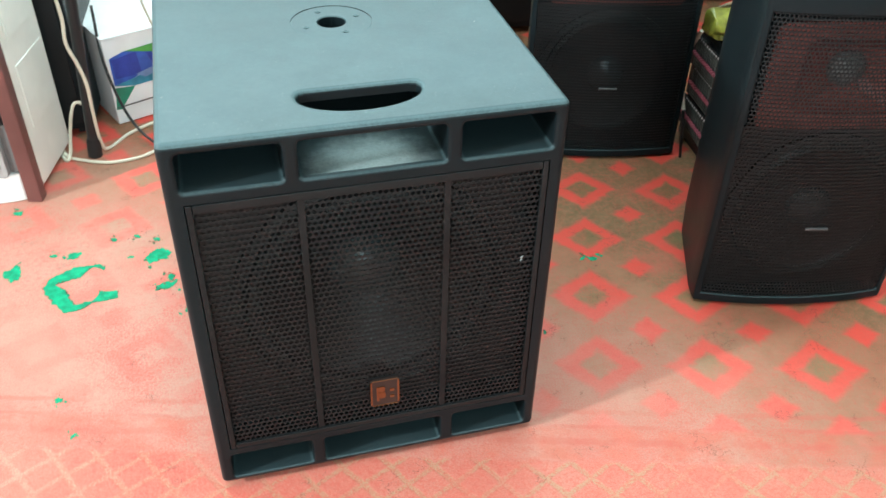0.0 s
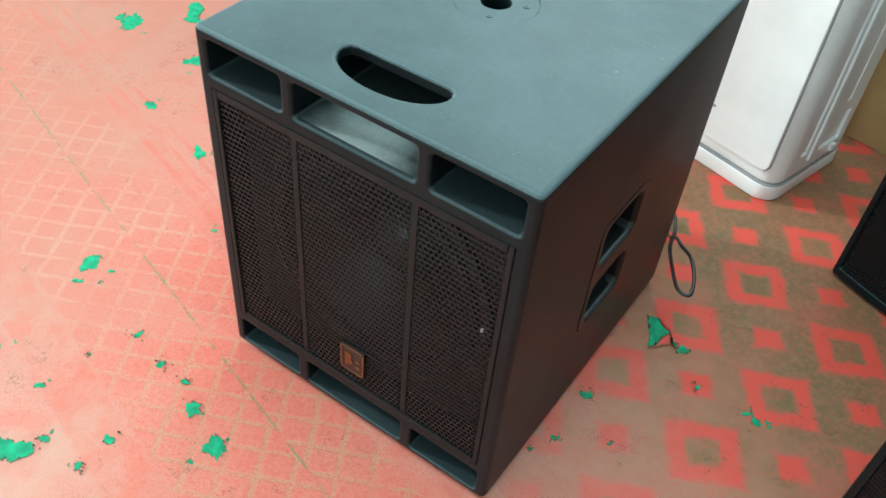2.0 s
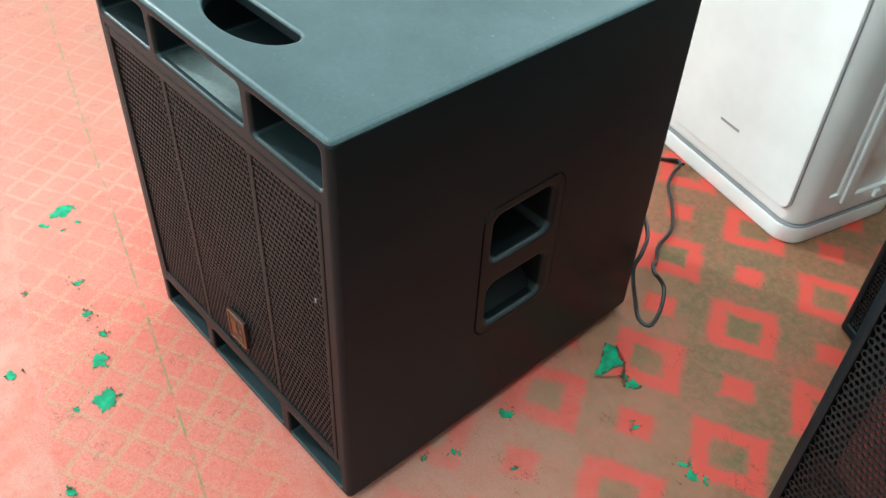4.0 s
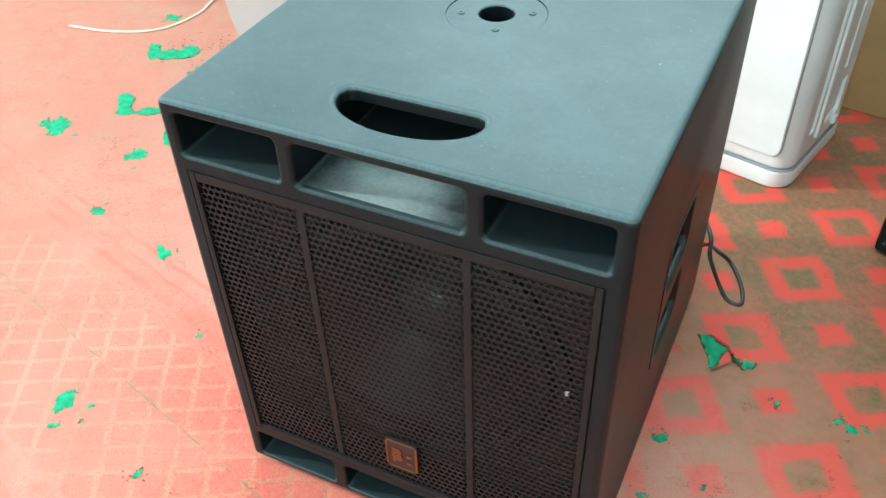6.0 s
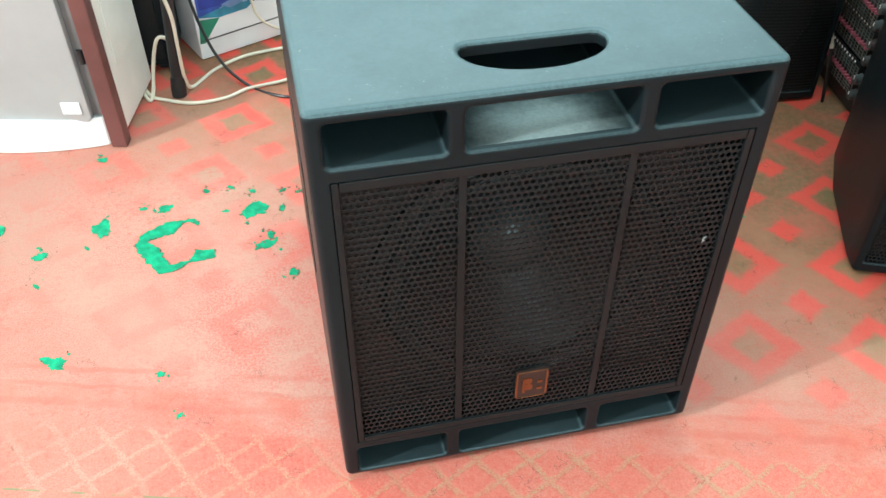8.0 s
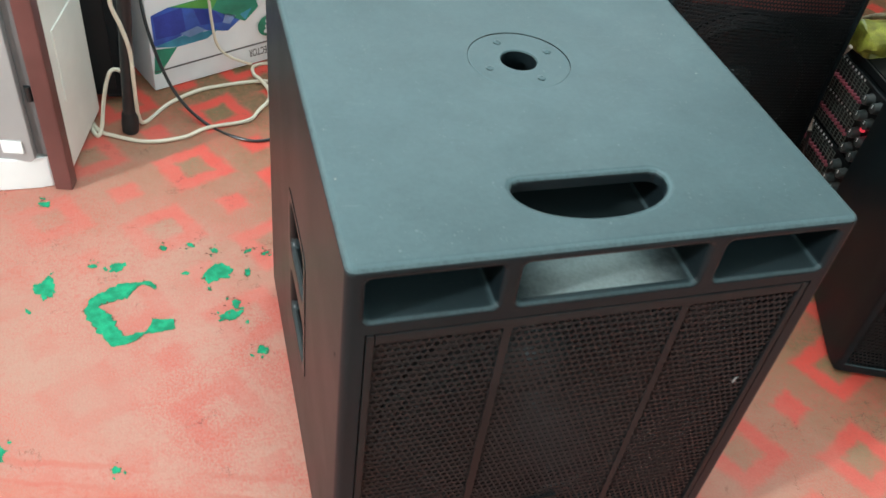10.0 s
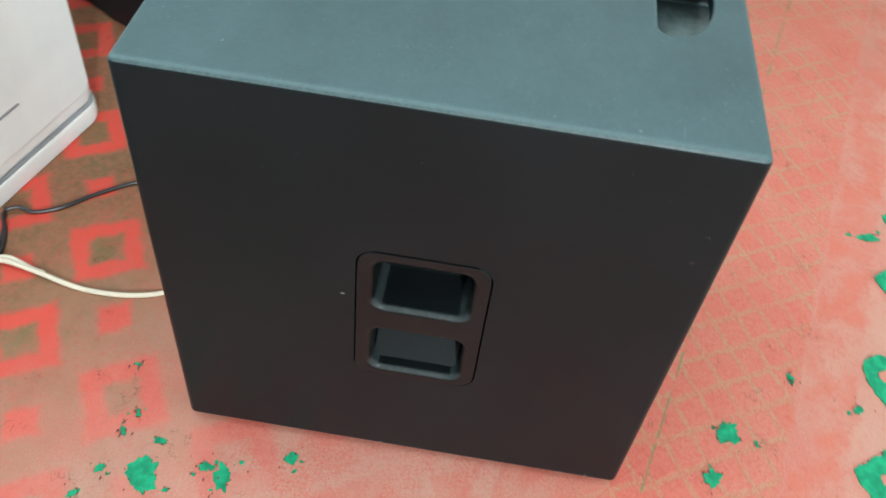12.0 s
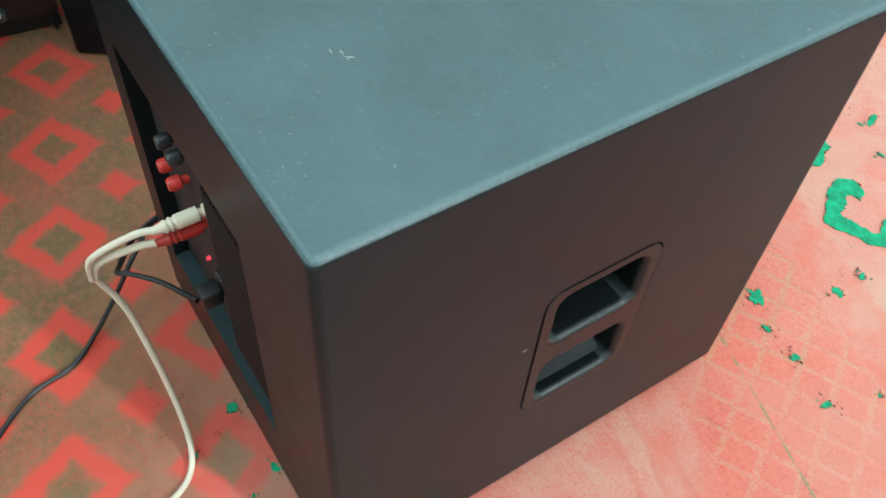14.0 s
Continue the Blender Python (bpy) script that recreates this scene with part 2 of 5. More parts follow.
    westward = ramp(nt, calc(nt, "ADD", x, calc(nt, "MULTIPLY_ADD", grain(nt, co, 3.4, 4.0, 0.6), 0.5, -0.25)), -0.55, 0.10, 1, 0)
    grout = blend(nt, westward, (0.43, 0.315, 0.190), (0.66, 0.430, 0.330))
    cell = blend(nt, calc(nt, "MULTIPLY", calc(nt, "MULTIPLY", line, calc(nt, "MULTIPLY_ADD", westward, -0.2, 1.0)), calc(nt, "MULTIPLY_ADD", shown, 0.62, 0.12)), cell, grout)
    mottle = calc(nt, "MULTIPLY", ramp(nt, grain(nt, co, 130.0, 5.0, 0.75), 0.46, 0.62), calc(nt, "MULTIPLY_ADD", westward, -0.45, 0.55))
    cell = blend(nt, mottle, cell, (0.60, 0.120, 0.090))
    worn = blend(nt, band, worn, cell)
    # worn colour lowered westwards to offset the stronger lamp light there
    worn = blend(nt, calc(nt, "MULTIPLY", westward, 0.55), worn, (0.365, 0.205, 0.155))
    # far west colour darkened further to even out the nearer lamp's light
    west_dim = ramp(nt, calc(nt, "ADD", x, calc(nt, "MULTIPLY_ADD", mid, 0.5, -0.25)), -1.0, -0.35, 0.45, 0.0)
    worn = blend(nt, west_dim, worn, (0.30, 0.170, 0.125))
    vivid = calc(nt, "MULTIPLY", vivid, calc(nt, "MULTIPLY_ADD", band, -0.75, 1.0))
    bare = band
    rubbed = ramp(nt, grain(nt, co, 9.0, 6.0, 0.68), 0.50, 0.72, 0.0, 0.35)
    fresh = blend(nt, rubbed, fresh, (0.52, 0.125, 0.085))
    col = blend(nt, vivid, worn, fresh)
    # fine red grain left in the weave
    grit = calc(nt, "MULTIPLY", ramp(nt, grain(nt, co, 330.0, 4.0, 0.7), 0.44, 0.62), ramp(nt, grain(nt, co, 4.5, 4.0, 0.6), 0.36, 0.62, 0.08, 0.42))
    trodden = calc(nt, "MULTIPLY", ramp(nt, calc(nt, "ABSOLUTE", calc(nt, "ADD", x, 0.06)), 0.10, 0.32, 1, 0), calc(nt, "MULTIPLY", ramp(nt, y, -0.25, 0.0), ramp(nt, y, 0.45, 0.75, 1, 0)))
    trodden = calc(nt, "MULTIPLY", trodden, calc(nt, "MULTIPLY", ramp(nt, grain(nt, co, 210.0, 5.0, 0.75), 0.42, 0.60), ramp(nt, grain(nt, co, 9.0, 4.0, 0.6), 0.35, 0.60, 0.15, 0.60)))
    grit = calc(nt, "MAXIMUM", grit, trodden)
    col = blend(nt, grit, col, (0.60, 0.082, 0.064))
    blot = calc(nt, "MULTIPLY", ramp(nt, grain(nt, co, 85.0, 6.0, 0.78), 0.47, 0.66), ramp(nt, grain(nt, co, 3.6, 4.0, 0.6), 0.38, 0.60, 0.06, 0.45))
    col = blend(nt, blot, col, (0.52, 0.088, 0.066))
    # short dark creases
    crease = calc(nt, "ABSOLUTE", calc(nt, "SUBTRACT", grain(nt, co, 17.0, 4.0, 0.65), 0.5))
    crease = calc(nt, "MULTIPLY", ramp(nt, crease, 0.002, 0.011, 1, 0), ramp(nt, calc(nt, "ADD", grain(nt, co, 11.0, 2.0), calc(nt, "MULTIPLY", vivid, 0.03)), 0.585, 0.665))
    col = blend(nt, calc(nt, "MULTIPLY", crease, 0.45), col, (0.10, 0.035, 0.025))
    col = blend(nt, calc(nt, "MULTIPLY", ramp(nt, speck, 0.62, 0.80), 0.35), col, (0.12, 0.06, 0.04))
    col = blend(nt, calc(nt, "MULTIPLY", ramp(nt, fine, 0.3, 0.7), 0.16), col, (0.34, 0.13, 0.09))
    # long scuffed lines beside the border strip
    for place, wide in ((0.117, 0.007), (0.186, 0.005), (0.152, 0.004)):
        away = calc(nt, "ABSOLUTE", calc(nt, "SUBTRACT", edge, place))
        scuffed = calc(nt, "MULTIPLY", ramp(nt, away, wide * 0.4, wide * 1.6, 1, 0), ramp(nt, grain(nt, co, 6.0, 4.0, 0.7), 0.40, 0.60, 0.05, 0.5))
        col = blend(nt, scuffed, col, (0.50, 0.115, 0.085))
    # seam between the two pieces
    off = calc(nt, "ABSOLUTE", calc(nt, "ADD", along, 0.0455))
    seam = calc(nt, "MULTIPLY", ramp(nt, off, 0.0008, 0.0028, 1, 0), ramp(nt, mid, 0.42, 0.56))
    col = blend(nt, calc(nt, "MULTIPLY", seam, 0.6), col, (0.05, 0.24, 0.10))
    wired(nt, b.inputs["Base Color"], col)
    wired(nt, b.inputs["Roughness"], ramp(nt, mid, 0.2, 0.8, 0.45, 0.68))
    b.inputs["Specular IOR Level"].default_value = 0.24
    h = calc(nt, "ADD", calc(nt, "MULTIPLY", fine, 0.5), calc(nt, "MULTIPLY", speck, 0.8))
    h = calc(nt, "ADD", h, calc(nt, "MULTIPLY", line, calc(nt, "MULTIPLY", bare, -0.5)))
    h = calc(nt, "ADD", h, calc(nt, "MULTIPLY", crease, -1.2))
    h = calc(nt, "ADD", h, calc(nt, "MULTIPLY", mid, 1.5))
    bumped(nt, b, h, 0.5, 0.0014)
    return m


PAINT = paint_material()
PORT_LIT = lit_floor_material()
CARPET = carpet_material()
GREEN = plain("green_backing", (0.020, 0.32, 0.16), 0.7, vary=0.30, scale=60, fine=500, bump=0.25, dist=0.0006, spec=0.2)
FLAKE = plain("torn_print", (0.20, 0.062, 0.045), 0.7, vary=0.4, scale=60)
BLACK = plain("black_plastic", (0.014, 0.017, 0.019), 0.34, vary=0.2)
GRIP = grip_material()
SCOOP = plain("worn_moulded_plastic", (0.012, 0.017, 0.019), 0.62, vary=0.25, spec=0.12, bump=0.1)
SOFT_BLACK = plain("black_rubber", (0.012, 0.012, 0.013), 0.62, vary=0.2)
GRILLE = plain("black_powder_coated_steel", (0.0088, 0.0108, 0.0118), 0.45, metal=0.0, vary=0.15, spec=0.22)
CONE = plain("black_paper_cone", (0.0075, 0.0095, 0.0102), 0.42, vary=0.2, fine=900)
DUST = plain("dust_cap", (0.050, 0.064, 0.068), 0.24, vary=0.2)
GOLD = plain("gilt_badge", (0.27, 0.13, 0.065), 0.42, metal=1.0, vary=0.15)
BADGE = plain("brown_badge", (0.022, 0.013, 0.011), 0.4, vary=0.2)
WHITE = plain("white_plastic", (0.84, 0.88, 0.87), 0.38, vary=0.04, bump=0.04)
PANEL_GREY = plain("grey_white_panel", (0.34, 0.335, 0.33), 0.32, vary=0.04, bump=0.03)
CREAM = plain("aged_cream_plastic", (0.79, 0.785, 0.72), 0.45, vary=0.06, bump=0.05)
MAROON = plain("maroon_trim", (0.13, 0.05, 0.045), 0.35, vary=0.15)
PRINT_GREY = plain("grey_print", (0.12, 0.12, 0.12), 0.5)
PRINT_MID = plain("mid_grey_print", (0.09, 0.095, 0.10), 0.5)
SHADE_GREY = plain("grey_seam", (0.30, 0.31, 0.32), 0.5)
CHIP = plain("bare_chipped_paint", (0.21, 0.235, 0.235), 0.6, vary=0.2)
CARD = plain("brown_cardboard", (0.36, 0.23, 0.10), 0.75, vary=0.1, fine=200)
BOX_WHITE = plain("white_coated_card", (0.86, 0.88, 0.89), 0.4, vary=0.05)
BLUE_INK = plain("blue_print", (0.045, 0.12, 0.48), 0.4, vary=0.35, scale=14)
TEAL_INK = plain("teal_print", (0.06, 0.30, 0.44), 0.4, vary=0.35, scale=14)
DEEP_INK = plain("deep_blue_print", (0.030, 0.060, 0.34), 0.4, vary=0.3, scale=14)
PALE_INK = plain("pale_blue_print", (0.22, 0.34, 0.60), 0.4, vary=0.3, scale=14)
LEAF_INK = plain("leaf_green_print", (0.10, 0.34, 0.07), 0.4, vary=0.3, scale=14)
GREEN_INK = plain("green_print", (0.03, 0.24, 0.15), 0.4, vary=0.3, scale=14)
CABLE_WHITE = plain("white_cable", (0.74, 0.68, 0.55), 0.45, vary=0.08)
CABLE_BLACK = plain("black_cable", (0.015, 0.015, 0.016), 0.4, vary=0.2)
RED_PLASTIC = plain("red_plastic", (0.45, 0.03, 0.025), 0.35, vary=0.15)
def glow_material():
    m, nt, b = blank("red_indicator_light")
    wired(nt, b.inputs["Base Color"], (0.5, 0.03, 0.05))
    wired(nt, b.inputs["Emission Color"], (1.0, 0.06, 0.10))
    b.inputs["Emission Strength"].default_value = 0.8
    return m


RED_LIGHT = glow_material()
RACK_BLACK = plain("black_rack_paint", (0.007, 0.009, 0.010), 0.5, vary=0.2, spec=0.18)
RACK_GREY = plain("dull_grey_panel", (0.075, 0.088, 0.088), 0.45, vary=0.2)
RACK_LINE = plain("grey_scale_print", (0.16, 0.19, 0.17), 0.5)
PINK_CAP = plain("pink_slider_caps", (0.40, 0.11, 0.15), 0.4)
HORN_RED = plain("red_brown_horn", (0.20, 0.045, 0.036), 0.4, vary=0.2)
TWINE = plain("tan_cord", (0.42, 0.33, 0.22), 0.7, vary=0.3, scale=60)
CLEAR = plain("clear_wire_sleeve", (0.50, 0.45, 0.38), 0.25, vary=0.35, scale=40)
WRAP = plain("yellow_green_wrapper", (0.30, 0.32, 0.05), 0.3, vary=0.4, scale=30)
WOOD = plain("red_brown_wood", (0.20, 0.06, 0.025), 0.4, vary=0.25, scale=14)
WALL = plain("dull_wall_paint", (0.55, 0.54, 0.48), 0.7, vary=0.08, scale=2.0)
CEIL = plain("white_ceiling_paint", (0.78, 0.79, 0.78), 0.7, vary=0.04, scale=2.0)

# ---- mesh helpers ----
AT = {}


def thing(name, m=None, label="", category="", group=""):
    ob = new(name)
    ob.empty_display_size = 0.05
    AT[ob] = m or Matrix()
    ob.matrix_basis = AT[ob]
    return tagged(ob, label, category, group)


def part(name, bm, material, parent=None, label="", smooth=True, local=False):
    """Links a bmesh as one mesh object; its points are in the room's metres unless local."""
    base = AT.get(parent, Matrix()) if parent else Matrix()
    if parent and not local:
        bm.transform(base.inverted())
    data = bpy.data.meshes.new(name)
    bmesh.ops.recalc_face_normals(bm, faces=bm.faces)
    bm.to_mesh(data)
    bm.free()
    data.materials.append(material)
    if smooth:
        for p in data.polygons:
            p.use_smooth = True
        data.set_sharp_from_angle(angle=radians(35))
    ob = new(name, data)
    if smooth:
        even_out = ob.modifiers.new("even_normals", "WEIGHTED_NORMAL")
        even_out.keep_sharp = True
    ob.parent = parent
    AT[ob] = base
    return tagged(ob, label)


def box(x0, x1, y0, y1, z0, z1, bevel=0.0, segments=2, bm=None):
    out = bmesh.new()
    bmesh.ops.create_cube(out, size=1, matrix=Matrix.LocRotScale(((x0 + x1) / 2, (y0 + y1) / 2, (z0 + z1) / 2), None, (x1 - x0, y1 - y0, z1 - z0)))
    if bevel:
        bmesh.ops.bevel(out, geom=out.edges[:], offset=bevel, segments=segments, affect="EDGES", profile=0.5)
    return joined(bm, out) if bm else out


def joined(bm, other):
    data = bpy.data.meshes.new("joining")
    other.to_mesh(data)
    other.free()
    bm.from_mesh(data)
    bpy.data.meshes.remove(data)
    return bm


def rounded(w, h, r, n=5):
    """Outline of a rounded rectangle round the origin."""
    pts = []
    for cx, cy, a0 in ((w / 2 - r, h / 2 - r, 0), (-w / 2 + r, h / 2 - r, 90), (-w / 2 + r, -h / 2 + r, 180), (w / 2 - r, -h / 2 + r, 270)):
        for k in range(n + 1):
            a = radians(a0 + 90 * k / n)
            pts.append((cx + r * math.cos(a), cy + r * math.sin(a)))
    return pts


def prism(outline, depth, m=Matrix(), bevel=0.0):
    """The outline in the xy plane, raised by depth along z, then set at m."""
    bm = bmesh.new()
    face = bm.faces.new([bm.verts.new((x, y, 0)) for x, y in outline])
    ext = bmesh.ops.extrude_face_region(bm, geom=[face])
    bmesh.ops.translate(bm, verts=[v for v in ext["geom"] if isinstance(v, bmesh.types.BMVert)], vec=(0, 0, depth))
    bmesh.ops.recalc_face_normals(bm, faces=bm.faces)
    if bevel:
        sharp = [e for e in bm.edges if e.calc_face_angle(0) > radians(50)]
        bmesh.ops.bevel(bm, geom=sharp, offset=bevel, segments=2, affect="EDGES", profile=0.5)
    bm.transform(m)
    return bm


def flared(outline, depth, r, m, steps=4):
    """A cutter that sinks from z = 0 to -depth, with its mouth rounded outwards by r."""
    n = len(outline)
    pts = [Vector(p) for p in outline]
    turn = 1 if sum(pts[k - 1].cross(pts[k]) for k in range(n)) > 0 else -1
    push = []
    for k in range(n):
        a, b = (pts[k] - pts[k - 1]).normalized(), (pts[(k + 1) % n] - pts[k]).normalized()
        way = Vector((a.y + b.y, -a.x - b.x)).normalized() * turn
        push.append(way / max(0.5, way.dot(Vector((a.y, -a.x)) * turn)))
    levels = [(r, 0.02)] + [(r * (1 - math.sin(q)), -r * (1 - math.cos(q))) for q in (math.pi / 2 * k / steps for k in range(steps + 1))] + [(0.0, -depth)]
    bm = bmesh.new()
    rings = [[bm.verts.new((*(p + d * off), z)) for p, d in zip(pts, push)] for off, z in levels]
    for a, b in zip(rings, rings[1:]):
        for k in range(n):
            bm.faces.new((a[k], a[(k + 1) % n], b[(k + 1) % n], b[k]))
    bm.faces.new(rings[0])
    bm.faces.new(rings[-1])
    bmesh.ops.recalc_face_normals(bm, faces=bm.faces)
    bm.transform(m)
    return bm


def lathe(profile, m=Matrix(), n=32):
    """Turns (radius, height) pairs round z."""
    bm = bmesh.new()
    rings = []
    for r, z in profile:
        if r < 1e-6:
            rings.append([bm.verts.new((0, 0, z))])
        else:
            rings.append([bm.verts.new((r * math.cos(2 * math.pi * k / n), r * math.sin(2 * math.pi * k / n), z)) for k in range(n)])
    for a, b in zip(rings, rings[1:]):
        for k in range(n):
            q = [a[k % len(a)], a[(k + 1) % len(a)], b[(k + 1) % len(b)], b[k % len(b)]]
            q = list(dict.fromkeys(q))
            if len(q) > 2:
                bm.faces.new(q)
    bm.transform(m)
    return bm


def spline(points, steps=10):
    pts = [Vector(p) for p in points]
    pts = [pts[0] * 2 - pts[1]] + pts + [pts[-1] * 2 - pts[-2]]
    out = []
    for a, b, c, d in zip(pts, pts[1:], pts[2:], pts[3:]):
        for k in range(steps):
            t = k / steps
            out.append(0.5 * ((2 * b) + (c - a) * t + (2 * a - 5 * b + 4 * c - d) * t * t + (3 * b - a - 3 * c + d) * t ** 3))
    return out + [pts[-2]]


def tube(points, r, n=8, steps=10):
    """A round cable along a smooth curve through the points."""
    path = spline(points, steps)
    bm = bmesh.new()
    rings, up = [], Vector((0.13, 0.21, 0.97))
    for k, p in enumerate(path):
        way = (path[min(k + 1, len(path) - 1)] - path[max(k - 1, 0)]).normalized()
        side = way.cross(up)
        side = side.normalized() if side.length > 1e-3 else Vector((1, 0, 0))
        top = side.cross(way)
        rings.append([bm.verts.new(p + r * (side * math.cos(a) + top * math.sin(a))) for a in (2 * math.pi * q / n for q in range(n))])
    for a, b in zip(rings, rings[1:]):
        for q in range(n):
            bm.faces.new((a[q], a[(q + 1) % n], b[(q + 1) % n], b[q]))
    bm.faces.new(rings[0][::-1])
    bm.faces.new(rings[-1])
    return bm


def carve(bm, cutters, bevel=0.003):
    """The solid bm less each of the cutters, with softened edges."""
    def temp(b):
        data = bpy.data.meshes.new("temp")
        bmesh.ops.recalc_face_normals(b, faces=b.faces)
        b.to_mesh(data)
        b.free()
        return new("temp", data)
    body = temp(bm)
    tools = [temp(c) for c in cutters]
    for tool in tools:
        mod = body.modifiers.new("cut", "BOOLEAN")
        mod.operation, mod.solver, mod.object = "DIFFERENCE", "EXACT", tool
    if bevel:
        mod = body.modifiers.new("soft", "BEVEL")
        mod.width, mod.segments, mod.limit_method, mod.angle_limit = bevel, 2, "ANGLE", radians(50)
        mod.use_clamp_overlap = True
    bpy.context.view_layer.update()
    made = bpy.data.meshes.new_from_object(body.evaluated_get(bpy.context.evaluated_depsgraph_get()))
    out = bmesh.new()
    out.from_mesh(made)
    for ob in (body, *tools):
        data = ob.data
        bpy.data.objects.remove(ob)
        bpy.data.meshes.remove(data)
    bpy.data.meshes.remove(made)
    return out


def perforated(x0, x1, z0, z1, pitch, hole, bend=None, thick=0.0012, sides=6):
    """A sheet in the xz plane, facing -y, with staggered holes that go through; bend(x) gives its y."""
    bm = bmesh.new()
    nx, nz = max(1, int((x1 - x0) / pitch[0])), max(1, int((z1 - z0) / pitch[1]))
    px, pz = (x1 - x0) / (nx + 0.5), (z1 - z0) / nz
    y = bend or (lambda x: 0.0)
    for r in range(nz):
        for c in range(nx):
            cx = x0 + (c + 0.5 + 0.5 * (r % 2)) * px
            cz = z0 + (r + 0.5) * pz
            out, mid, back = [], [], []
            for k in range(6):
                a = radians(30 + 60 * k)
                ox, oz = math.cos(a) / math.cos(radians(30)) * px / 2, math.sin(a) * pz / 1.5
                hx, hz = math.cos(a) / math.cos(radians(30)) * hole[0] / 2, math.sin(a) * hole[1] / 2
                out.append(bm.verts.new((cx + ox, y(cx + ox), cz + oz)))
                mid.append(bm.verts.new((cx + hx, y(cx + hx), cz + hz)))
                back.append(bm.verts.new((cx + hx, y(cx + hx) + thick, cz + hz)))
            for k in range(6):
                n = (k + 1) % 6
                bm.faces.new((out[k], out[n], mid[n], mid[k]))
                bm.faces.new((mid[k], mid[n], back[n], back[k]))
    return bm


# ---- room ----
def flat(name, x0, x1, y0, y1, z0, z1, material, label):
    return tagged(part(name, box(x0, x1, y0, y1, z0, z1), material, None, label, False), kind="structure")


floor = flat("floor", -4.7, 3.1, -3.1, 2.5, -0.08, 0.0, CARPET, "worn pink, red and brown printed floor mat with green patches")
flat("wall_north", -4.7, 3.1, 2.3, 2.5, 0, ROOM_TOP, WALL, "plain dull painted wall")
flat("wall_south", -4.7, 3.1, -3.3, -3.1, -0.08, ROOM_TOP, WALL, "plain dull painted wall")
flat("wall_west", -4.9, -4.7, -3.3, 2.5, -0.08, ROOM_TOP, WALL, "plain dull painted wall")
flat("wall_east", 3.1, 3.3, -3.3, 2.5, -0.08, ROOM_TOP, WALL, "plain dull painted wall")
flat("ceiling", -4.9, 3.3, -3.3, 2.5, ROOM_TOP, ROOM_TOP + 0.12, CEIL, "plain white ceiling")

# ---- subwoofer ----
SW, SD, SZ, SH = 0.51, 0.604, 0.015, 0.631
SCRATCHES = ((0.178, 0.487, 20, 0.011), (0.165, 0.478, 80, 0.009), (0.008, 0.116, 30, 0.004), (0.462, 0.261, 60, 0.004))
PORTS = ((0.016, 0.142), (0.161, 0.350), (0.370, 0.495))


